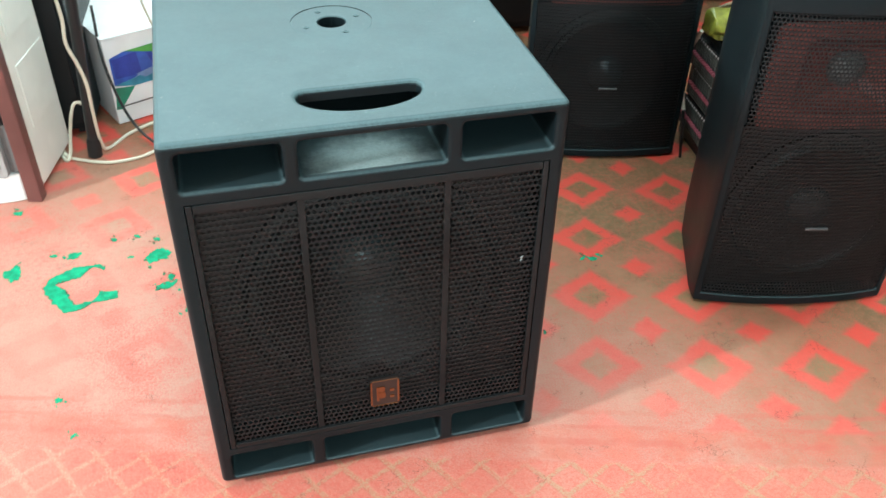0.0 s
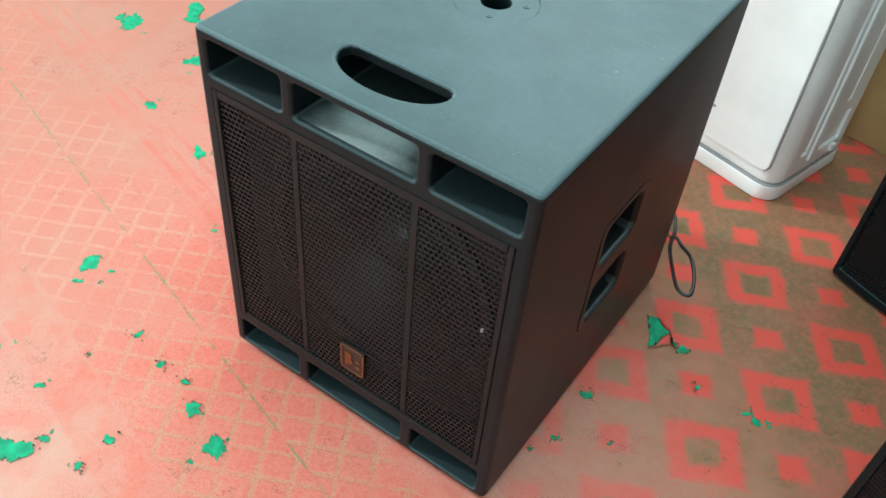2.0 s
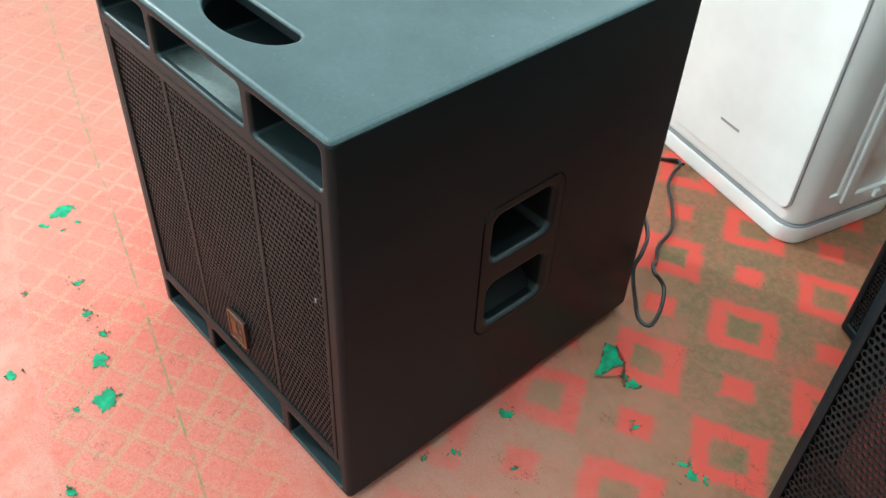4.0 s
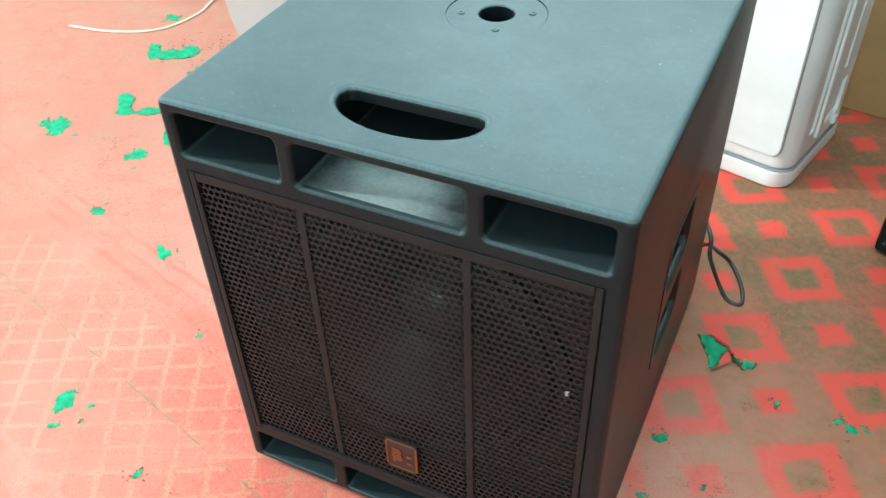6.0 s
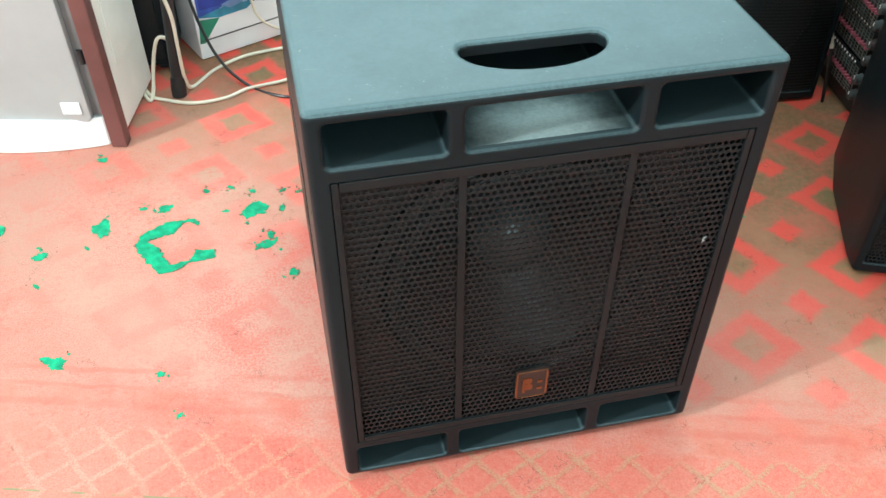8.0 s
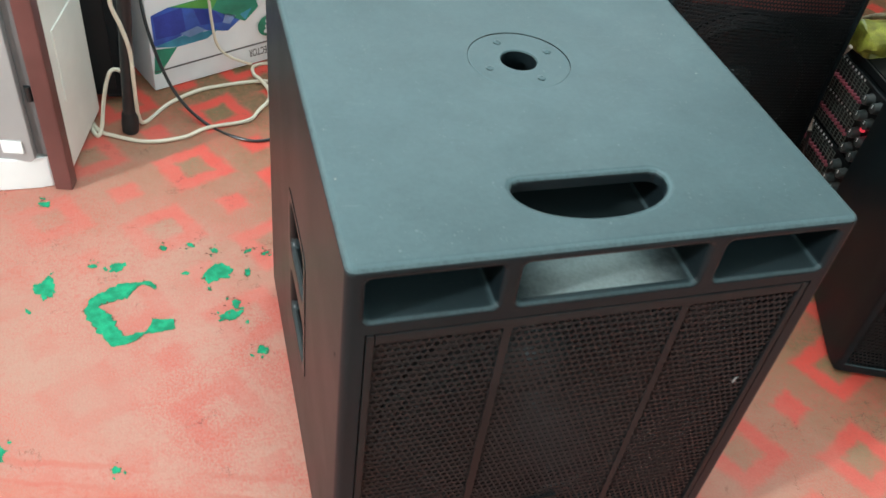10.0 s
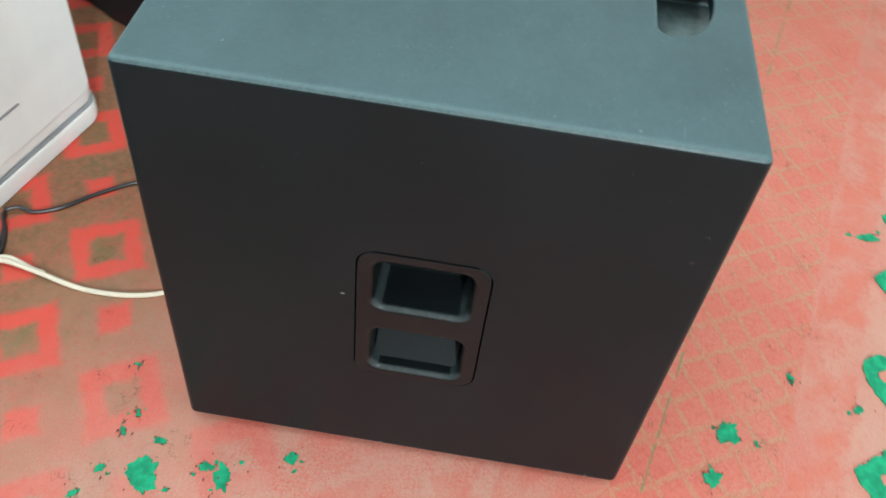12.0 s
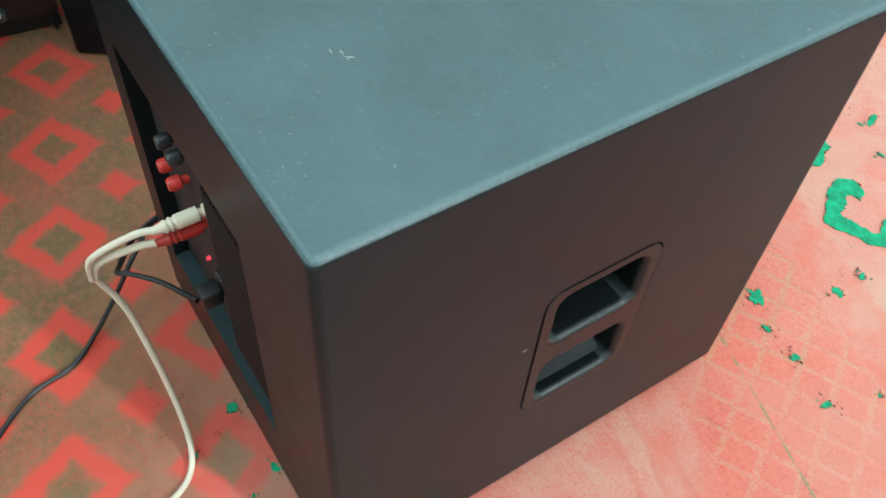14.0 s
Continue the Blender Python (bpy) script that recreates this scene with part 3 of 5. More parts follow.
def subwoofer():
    sub = thing("subwoofer", pose(SW / 2, SD / 2, 0), "dark grey textured powered subwoofer with black perforated steel grille", "subwoofer")
    body = box(-0.003, SW + 0.003, -0.004, SD + 0.001, SZ, SH, 0.009, 4)
    up = bmesh.new()
    for x0, x1 in PORTS:
        for z0, z1 in ((0.562, 0.615), (0.027, 0.078)):
            m = Matrix.Translation(((x0 + x1) / 2, -0.004, (z0 + z1) / 2)) @ pose(0, 0, 0, 90)
            joined(up, flared(rounded(x1 - x0, z1 - z0, 0.006, 3), 0.244, 0.0052 if z0 > 0.5 else 0.0036, m))
    recess = box(0.0175, 0.4925, -0.02, 0.05, 0.092, 0.545)
    well = box(0.06, 0.45, 0.04, 0.30, 0.12, 0.52)
    arc = [(0.172, 0.084), (0.176, 0.092), (0.184, 0.095), (0.323, 0.095), (0.331, 0.092), (0.335, 0.084)]
    arc += [(0.2535 + 0.0815 * math.cos(radians(a)), 0.080 - 0.046 * math.sin(radians(a))) for a in range(8, 180, 9)]
    slot = flared(arc, 0.0695, 0.0065, Matrix.Translation((0, 0, SH)))
    disc = lathe([(0, -0.0016), (0.0605, -0.0016), (0.0605, 0.02), (0, 0.02)], Matrix.Translation((0.254, 0.306, SH)), 48)
    hole = lathe([(0, -0.08), (0.0225, -0.08), (0.0225, 0.02), (0, 0.02)], Matrix.Translation((0.254, 0.306, SH)), 32)
    grips = bmesh.new()
    for x, s in ((0, 90), (SW, -90)):
        m = Matrix.Translation((x, 0.295, 0.310)) @ pose(0, 0, 0, 0, s, 0) @ Matrix.Translation((0, 0, -0.03))
        joined(grips, prism(rounded(0.232, 0.152, 0.024), 0.11, m))
    back = box(0.147, 0.455, SD - 0.024, SD + 0.03, 0.135, 0.494)
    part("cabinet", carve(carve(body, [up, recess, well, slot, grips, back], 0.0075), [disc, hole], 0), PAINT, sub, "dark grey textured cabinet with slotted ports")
    # grille: frame, three perforated fields, ribs
    y = -0.0048
    frame_bm = box(0.0190, 0.0270, y, y + 0.014, 0.0935, 0.5435, 0.0015)
    box(0.4830, 0.4910, y, y + 0.014, 0.0935, 0.5435, 0.0015, bm=frame_bm)
    box(0.0275, 0.4825, y, y + 0.014, 0.5310, 0.5435, 0.0015, bm=frame_bm)
    box(0.0275, 0.4825, y, y + 0.014, 0.0935, 0.1030, 0.0015, bm=frame_bm)
    grille = part("grille", frame_bm, GRILLE, sub, "black perforated steel grille")
    for x0, x1 in ((0.0268, 0.1545), (0.1635, 0.3475), (0.3565, 0.4832)):
        bm = perforated(x0, x1, 0.1028, 0.5312, (0.0079, 0.0086), (0.0060, 0.0068))
        bmesh.ops.translate(bm, verts=bm.verts, vec=(0, y + 0.003, 0))
        part("mesh_panel", bm, GRILLE, grille, smooth=False)
    for x in (0.159, 0.352):
        part("rib", box(x - 0.0046, x + 0.0046, y + 0.0024, y + 0.006, 0.1032, 0.5308, 0.001), GRILLE, grille)
    bm = box(0.0176, 0.4924, 0.047, 0.0495, 0.0925, 0.5445)
    part("baffle_board", carve(bm, [lathe([(0, -0.1), (0.188, -0.1), (0.188, 0.1), (0, 0.1)], Matrix.Translation((0.255, 0.05, 0.322)) @ pose(0, 0, 0, 90), 64)], 0), CONE, sub)
    turn = Matrix.Translation((0.255, 0.048, 0.322)) @ pose(0, 0, 0, 90)
    driver = part("driver", lathe([(0.203, 0.0), (0.203, 0.008), (0.190, 0.012), (0.184, 0.006), (0.184, 0.0)], turn, 64), CONE, sub)
    part("surround", lathe([(0.184, 0.004), (0.180, 0.013), (0.172, 0.017), (0.164, 0.013), (0.160, 0.004)], turn, 64), SOFT_BLACK, driver)
    part("cone", lathe([(0.160, 0.004), (0.12, -0.022), (0.055, -0.066)], turn, 64), CONE, driver)
    part("dust_cap", lathe([(0.057, -0.066), (0.052, -0.055), (0.042, -0.045), (0.028, -0.038), (0.013, -0.034), (0, -0.033)], turn, 48), DUST, driver)
    # badge
    badge = part("badge", box(0.237, 0.281, -0.0078, -0.0026, 0.135, 0.189, 0.001), BADGE, sub, "small brown badge with gilt edge")
    for x0, x1, z0, z1 in ((0.2395, 0.2785, 0.1880, 0.1892), (0.2395, 0.2785, 0.1348, 0.1360), (0.2365, 0.2395, 0.1375, 0.1865), (0.2785, 0.2815, 0.1375, 0.1865)):
        part("rim", box(x0, x1, -0.0090, -0.0074, z0, z1, 0.0005), GOLD, badge)
    mark = prism([(0, 0), (0.004, 0), (0.004, 0.030), (0, 0.030)], 0.001, Matrix.Translation((0.246, -0.0082, 0.146)) @ pose(0, 0, 0, 90))
    joined(mark, prism(rounded(0.010, 0.012, 0.004), 0.001, Matrix.Translation((0.254, -0.0082, 0.170)) @ pose(0, 0, 0, 90)))
    joined(mark, prism(rounded(0.011, 0.013, 0.004), 0.001, Matrix.Translation((0.2545, -0.0082, 0.1575)) @ pose(0, 0, 0, 90)))
    part("emblem", mark, GOLD, badge)
    for z in (0.152, 0.166):
        part("emblem_dot", prism(rounded(0.007, 0.005, 0.001), 0.001, Matrix.Translation((0.270, -0.0082, z)) @ pose(0, 0, 0, 90)), GOLD, badge)
    # pole socket
    c = Matrix.Translation((0.254, 0.306, SH))
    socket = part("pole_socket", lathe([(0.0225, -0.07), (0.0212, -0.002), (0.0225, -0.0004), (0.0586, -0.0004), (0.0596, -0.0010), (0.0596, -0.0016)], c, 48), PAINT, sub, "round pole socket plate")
    part("socket_floor", lathe([(0.0224, -0.068), (0, -0.068)], c, 32), SOFT_BLACK, socket)
    for k in range(4):
        a = radians(20 + 90 * k)
        m = c @ Matrix.Translation((0.042 * math.cos(a), 0.042 * math.sin(a), 0))
        part("screw", lathe([(0.0048, -0.001), (0.0048, 0.0004), (0.0036, 0.001), (0.0020, 0.001), (0.0012, 0.0001), (0, 0.0001)], m, 12), PAINT, socket)
    # side grips
    for x, s in ((0, 90), (SW, -90)):
        m = Matrix.Translation((x - 0.0045 if x == 0 else x + 0.0045, 0.295, 0.310)) @ pose(0, 0, 0, 0, s, 0)
        # local x is down the side, local z points inwards
        plate = prism(rounded(0.2275, 0.1475, 0.022), 0.080, Matrix.Translation((0, 0, 0.0005)))
        down = 1 if x == 0 else -1
        cuts = [flared(rounded(0.076, 0.110, 0.014), 0.065, 0.0085, Matrix.Translation((q * down, 0, 0.0005)) @ pose(0, 0, 0, 180)) for q in (-0.0590, 0.0615)]
        bm = carve(plate, cuts, 0.0065)
        bm.transform(m)
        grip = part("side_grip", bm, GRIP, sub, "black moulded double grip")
        slope = prism([(0.016, -0.0375), (0.066, -0.0375), (0.066, 0.012)], 0.108, Matrix(), 0.003)
        slope.transform(m @ Matrix(((0, -down, 0, 0.0615 * down), (0, 0, 1, -0.054), (1, 0, 0, 0), (0, 0, 0, 1))))
        part("finger_scoop", slope, SCOOP, grip, "sloping moulded floor of the grip")
    # light through the slot, painted as a pale spot on the port floor
    floor_patch = [(0.1612, 0.0040), (0.3498, 0.0040), (0.3498, 0.2395), (0.1612, 0.2395)]
    part("port_light_patch", prism(floor_patch, 0.0006, Matrix.Translation((0, 0, 0.5618))), PORT_LIT, sub, "thin port floor sheet painted pale where light enters through the slot", smooth=False)
    # chipped paint and scratches
    for y, z, w, h in ((0.385, 0.345, 0.006, 0.0025), (0.040, 0.010 + SZ, 0.004, 0.002), (0.075, 0.008 + SZ, 0.003, 0.0015), (0.33, 0.009 + SZ, 0.005, 0.0016)):
        part("paint_chip", prism([(-w / 2, -h / 2), (w * 0.3, -h * 0.6), (w / 2, h * 0.3), (-w * 0.2, h / 2)], 0.0006, Matrix.Translation((-0.0028, y, z)) @ pose(0, 0, 0, 90, 0, -90)), CHIP, sub, "pale paint chip", smooth=False)
    rng = random.Random(4)
    for x, y, a, size in SCRATCHES:
        for q in range(3):
            w, h = size * rng.uniform(0.5, 1.1), rng.uniform(0.0003, 0.0007)
            m = Matrix.Translation((x + rng.uniform(-0.5, 0.5) * size, y + rng.uniform(-0.5, 0.5) * size, SH - 0.0003)) @ pose(0, 0, 0, 0, 0, a + rng.uniform(-50, 50))
            part("scratch", prism([(-w / 2, 0), (0, -h), (w / 2, 0), (w * 0.1, h)], 0.0005, m), CHIP, sub, "pale scratch", smooth=False)
    part("screw_hole", prism([(0.003 * math.cos(k), 0.003 * math.sin(k)) for k in range(6)], 0.0005, Matrix.Translation((-0.0028, 0.028, 0.485)) @ pose(0, 0, 0, 90, 0, -90)), SOFT_BLACK, sub, smooth=False)
    part("paint_chip", prism([(-0.002, -0.005), (0.002, -0.002), (0.0005, 0.0), (0.003, 0.005), (-0.0015, 0.004)], 0.0006, Matrix.Translation((0.465, -0.0016, 0.381)) @ pose(0, 0, 0, 90)), CHIP, sub, "pale paint chip", smooth=False)
    # amplifier plate
    y = SD - 0.022
    amp = part("amplifier_plate", box(0.149, 0.453, y, y + 0.003, 0.137, 0.492, 0.0008), SOFT_BLACK, sub, "black amplifier plate with sockets")
    for k in range(16):
        x = 0.158 + 0.007 * k
        part("cooling_fin", box(x, x + 0.0025, y + 0.003, y + 0.016, 0.160, 0.450, 0.0006), SOFT_BLACK, amp)
    out = pose(0, 0, 0, -90)
    for x, z, mat in ((0.356, 0.434, BLACK), (0.325, 0.437, BLACK), (0.379, 0.378, RED_PLASTIC), (0.355, 0.371, RED_PLASTIC)):
        m = Matrix.Translation((x, y + 0.003, z)) @ out
        part("binding_post", lathe([(0.005, 0), (0.005, 0.008), (0.0085, 0.010), (0.0085, 0.021), (0.0065, 0.024), (0, 0.024)], m, 16), mat, amp)
    for z, mat in ((0.374, CABLE_WHITE), (0.354, RED_PLASTIC)):
        m = Matrix.Translation((0.300, y + 0.003, z)) @ out
        part("jack_socket", lathe([(0.008, 0), (0.008, 0.006), (0.005, 0.006), (0.005, 0.012), (0, 0.012)], m, 16), mat, amp)
    lamp = part("indicator", lathe([(0.003, 0), (0.003, 0.004), (0, 0.006)], Matrix.Translation((0.345, y + 0.003, 0.240)) @ out, 12), RED_LIGHT, amp, "small red light")
    part("power_inlet", box(0.280, 0.320, y + 0.003, y + 0.010, 0.215, 0.250, 0.002), BLACK, amp)
    for x in (0.04, 0.47):
        for yy in (0.05, 0.55):
            part("foot", lathe([(0, 0), (0.016, 0), (0.019, 0.003), (0.019, SZ + 0.001), (0, SZ + 0.001)], Matrix.Translation((x, yy, 0)), 20), SOFT_BLACK, sub)
    return sub


subwoofer()


# ---- loudspeakers ----
def bulge(x):
    return 0.022 * (x / 0.1945) ** 2 - 0.012


def outline_speaker(grow=0.0, front=0.0):
    pts = [(x, bulge(x) + front) for x in [-0.1945 + 0.389 * k / 12 for k in range(13)]]
    pts += [(0.192, 0.05), (0.155, 0.235), (0.110, 0.36), (-0.110, 0.36), (-0.155, 0.235), (-0.192, 0.05)]
    return [(x * (1 + grow), y) for x, y in pts]


def loudspeaker():
    ls = thing("loudspeaker", None, "black loudspeaker with curved perforated grille and red-brown horn", "loudspeaker", "loudspeakers behind the subwoofer")
    h = 0.645
    shell = prism(outline_speaker(), h, Matrix(), 0.006)
    hollow = box(-0.181, 0.181, -0.06, 0.045, 0.022, h - 0.035)
    horn_cut = box(-0.160, 0.160, -0.06, 0.10, 0.385, 0.590)
    part("cabinet", carve(shell, [hollow, horn_cut], 0.003), PAINT, ls, "dark grey painted cabinet", local=True)
    bm = perforated(-0.1805, 0.1805, 0.0225, h - 0.0355, (0.0070, 0.0077), (0.0053, 0.0060), bulge)
    bmesh.ops.translate(bm, verts=bm.verts, vec=(0, 0.002, 0))
    part("grille", bm, GRILLE, ls, "black perforated steel grille", False, True)
    bm = box(-0.1805, 0.1805, 0.036, 0.043, 0.0225, 0.384)
    bm = carve(bm, [lathe([(0, -0.1), (0.150, -0.1), (0.150, 0.1), (0, 0.1)], Matrix.Translation((0, 0.04, 0.205)) @ pose(0, 0, 0, 90), 48)], 0)
    part("baffle_board", bm, CONE, ls, "", True, True)
    turn = Matrix.Translation((0, 0.036, 0.205)) @ pose(0, 0, 0, 90)
    driver = part("driver", lathe([(0.166, 0.0), (0.166, 0.006), (0.152, 0.009), (0.147, 0.004), (0.147, 0)], turn, 48), CONE, ls, "", True, True)
    part("cone", lathe([(0.147, 0.004), (0.138, 0.010), (0.128, 0.003), (0.045, -0.006)], turn, 48), CONE, driver, "", True, True)
    part("dust_cap", lathe([(0.046, -0.006), (0.040, 0.004), (0.026, 0.010), (0.012, 0.013), (0, 0.0135)], turn, 32), DUST, driver, "", True, True)
    turn = Matrix.Translation((0, 0.022, 0.485)) @ pose(0, 0, 0, 90)
    horn = prism(rounded(0.315, 0.200, 0.02), 0.004, Matrix.Translation((0, 0.03, 0.485)) @ pose(0, 0, 0, 90))
    horn = carve(horn, [prism(rounded(0.20, 0.14, 0.02), 0.1, Matrix.Translation((0, 0.08, 0.485)) @ pose(0, 0, 0, 90))], 0)
    horn = part("horn", horn, HORN_RED, ls, "red-brown moulded horn", True, True)
    bm = bmesh.new()
    rings = []
    for k in range(7):
        t = k / 6
        w, d, y = 0.20 * (1 - t) + 0.04 * t, 0.14 * (1 - t) + 0.04 * t, 0.028 + 0.044 * t ** 0.7
        rings.append([bm.verts.new((a, y, 0.485 + b)) for a, b in rounded(w, d, 0.019 * (1 - t) + 0.0195 * t, 4)])
    for a, b in zip(rings, rings[1:]):
        for k in range(len(a)):
            bm.faces.new((a[k], a[(k + 1) % len(a)], b[(k + 1) % len(b)], b[k]))
    bm.faces.new(rings[-1])
    part("throat", bm, HORN_RED, horn, "", True, True)
    part("tweeter_dome", lathe([(0.036, 0.0), (0.033, 0.012), (0.022, 0.022), (0.010, 0.027), (0, 0.028)], Matrix.Translation((0, 0.0715, 0.485)) @ pose(0, 0, 0, 90), 24), PRINT_GREY, horn, "", True, True)
    part("badge", box(-0.022, 0.022, bulge(0) - 0.003, bulge(0) + 0.001, 0.189, 0.194, 0.001), PRINT_MID, ls, "thin silver badge", True, True)
    for x in (-0.12, 0.12):
        for y in (0.07, 0.32):
            part("foot", lathe([(0, -0.0), (0.012, 0), (0.012, 0.006), (0, 0.006)], Matrix.Translation((x * (1.0 if y < 0.2 else 0.7), y, -0.005)), 12), SOFT_BLACK, ls, "", True, True)
    return ls


near = loudspeaker()
near.matrix_basis = pose(1.130, 0.185, 0.005, 0, 0, -12)
rear = copy_thing(near, pose(0.974, 0.802, 0.005, 0, 0, -14.4))
tagged(rear, "black loudspeaker with curved grille standing behind the subwoofer")
tagged(near, "black loudspeaker with a rack case lying on top")


def rack_case():
    m = pose(1.130, 0.185, 0.652, 0, 0, -12)
    ob = thing("amplifier_case", m, "black amplifier case lying on a loudspeaker", "amplifier")
    part("body", box(-0.165, 0.165, 0.035, 0.33, 0.006, 0.095, 0.008), BLACK, ob, local=True)
    part("front_lip", box(-0.17, 0.17, 0.025, 0.034, 0.003, 0.098, 0.003), BLACK, ob, local=True)
    for k in range(9):
        part("vent_slat", box(-0.14, 0.14, 0.021, 0.0245, 0.018 + 0.008 * k, 0.022 + 0.008 * k, 0.0008), PRINT_GREY if k == 4 else BLACK, ob, local=True)


rack_case()


# ---- equalizer stack ----
def equalizer(z, shift, lights):
    m = pose(1.190 + shift, 0.552, z, 0, 0, -97)
    ob = thing("equalizer", m, "black rack equalizer with pink-tipped slider rows", "audio rack", "stacked rack units")
    # local x runs along the front, local y goes into the case
    part("case", box(-0.315, -0.01, 0.006, 0.24, 0.0, 0.080, 0.003), RACK_BLACK, ob, local=True)
    part("front_plate", box(-0.322, -0.003, 0.0, 0.005, 0.001, 0.081, 0.001), BLACK, ob, local=True)
    for k in range(10):
        if k not in (4, 5):
            zz = 0.006 + 0.0072 * k
            part("scale_line", box(-0.303, -0.155, -0.0008, 0.0004, zz, zz + 0.0011), RACK_LINE, ob, smooth=False, local=True)
    for k in range(12):
        x = -0.301 + 0.0130 * k
        part("slider_slot", box(x, x + 0.0016, -0.0014, 0.0003, 0.004, 0.072), RACK_LINE, ob, smooth=False, local=True)
        part("slider", prism([(x - 0.0022, 0.0370), (x + 0.0048, 0.0370), (x + 0.0034, 0.0425), (x - 0.0008, 0.0425)], 0.010, Matrix.Translation((0, -0.001, 0)) @ pose(0, 0, 0, 90)), PINK_CAP, ob, "pink slider cap", smooth=False, local=True)
        if k < 10:
            part("mark", box(x + 0.004, x + 0.0085, -0.0012, 0.0004, 0.0745, 0.0795), BOX_WHITE, ob, smooth=False, local=True)
    for k in range(4):
        mm = Matrix.Translation((-0.134 + 0.032 * (k % 2), 0, 0.021 + 0.038 * (k // 2))) @ pose(0, 0, 0, 90)
        knob = part("knob", lathe([(0.0135, 0), (0.0115, 0.006), (0.0105, 0.016), (0.0085, 0.018), (0, 0.018)], mm, 14), RACK_GREY, ob, "grey control knob", local=True)
        part("pointer", box(-0.135 + 0.032 * (k % 2), -0.133 + 0.032 * (k % 2), -0.0188, -0.0176, 0.022 + 0.038 * (k // 2), 0.030 + 0.038 * (k // 2)), BOX_WHITE, knob, smooth=False, local=True)
    if lights:
        for x in (-0.120, -0.094):
            mm = Matrix.Translation((x, 0, 0.0775)) @ pose(0, 0, 0, 90)
            part("indicator", lathe([(0.006, 0), (0.006, 0.004), (0.004, 0.007), (0, 0.008)], mm, 12), RED_LIGHT, ob, "small red light", local=True)
        part("display", box(-0.078, -0.050, -0.0015, 0.0005, 0.056, 0.078, 0.0004), RED_PLASTIC, ob, "dull red display bar", local=True)
    return ob


def rack_unit(z, h, shift):
    ob = thing("rack_unit", pose(1.190 + shift, 0.552, z, 0, 0, -97), "plain black rack unit in the equalizer stack", "audio rack", "stacked rack units")
    part("case", box(-0.315, -0.01, 0.006, 0.26, 0.0, h, 0.003), RACK_BLACK, ob, local=True)
    part("front_plate", box(-0.322, -0.003, 0.0, 0.005, 0.001, h - 0.001, 0.001), BLACK, ob, local=True)
    part("handle", tube([(-0.016, 0.001, h * 0.2), (-0.016, -0.018, h * 0.25), (-0.016, -0.018, h * 0.75), (-0.016, 0.001, h * 0.8)], 0.003, 8, 4), BLACK, ob, local=True)


rack_unit(0.002, 0.034, 0.008)
for k in range(3):
    equalizer(0.037 + 0.082 * k, 0.006 * (k % 2), k == 1)
rack_unit(0.284, 0.018, 0.012)


# ---- air purifiers ----
def purifier_white():
    m = pose(0.401, 1.025, 0, 0, 0, -14.5)
    ob = thing("air_purifier", m, "white air purifier with raised front panel and plinth", "air purifier")
    part("plinth", prism(rounded(0.435, 0.300, 0.048, 8), 0.040, Matrix.Translation((0, 0.150, 0.0)), 0.007), WHITE, ob, local=True)
    body = prism(rounded(0.428, 0.290, 0.042, 8), 0.55, Matrix.Translation((0, 0.151, 0.041)), 0.012)
    cuts = []
    for s in (-1, 1):
        cuts.append(box(s * 0.214 - 0.006, s * 0.214 + 0.006, 0.075, 0.100, 0.10, 0.55))
        cuts.append(box(s * 0.214 - 0.008, s * 0.214 + 0.008, 0.150, 0.235, 0.085, 0.165))
        cuts.append(box(s * 0.214 - 0.004, s * 0.214 + 0.004, 0.190, 0.205, 0.20, 0.55))
    part("body", carve(body, cuts, 0.004), WHITE, ob, local=True)
    part("front_panel", prism(rounded(0.376, 0.518, 0.022, 6), 0.010, Matrix.Translation((0, 0.0105, 0.331)) @ pose(0, 0, 0, 90), 0.004), WHITE, ob, local=True)
    part("panel_groove", prism(rounded(0.380, 0.522, 0.024, 6), 0.003, Matrix.Translation((0, 0.0093, 0.331)) @ pose(0, 0, 0, 90), 0.0), SHADE_GREY, ob, local=True)
    part("name_bar", box(-0.026, 0.026, -0.0010, 0.0006, 0.151, 0.156, 0.0004), SHADE_GREY, ob, "small grey lettering bar", local=True)
    part("base_seam", prism(rounded(0.431, 0.294, 0.044, 8), 0.0025, Matrix.Translation((0, 0.150, 0.0395))), SHADE_GREY, ob, local=True)
    for s in (-1, 1):
        part("side_rib", box(s * 0.216 - 0.004, s * 0.216 + 0.004, 0.112, 0.136, 0.075, 0.54, 0.0035), WHITE, ob, local=True)
        part("side_latch", box(s * 0.217 - 0.005, s * 0.217 + 0.005, 0.205, 0.222, 0.062, 0.080, 0.003), WHITE, ob, local=True)


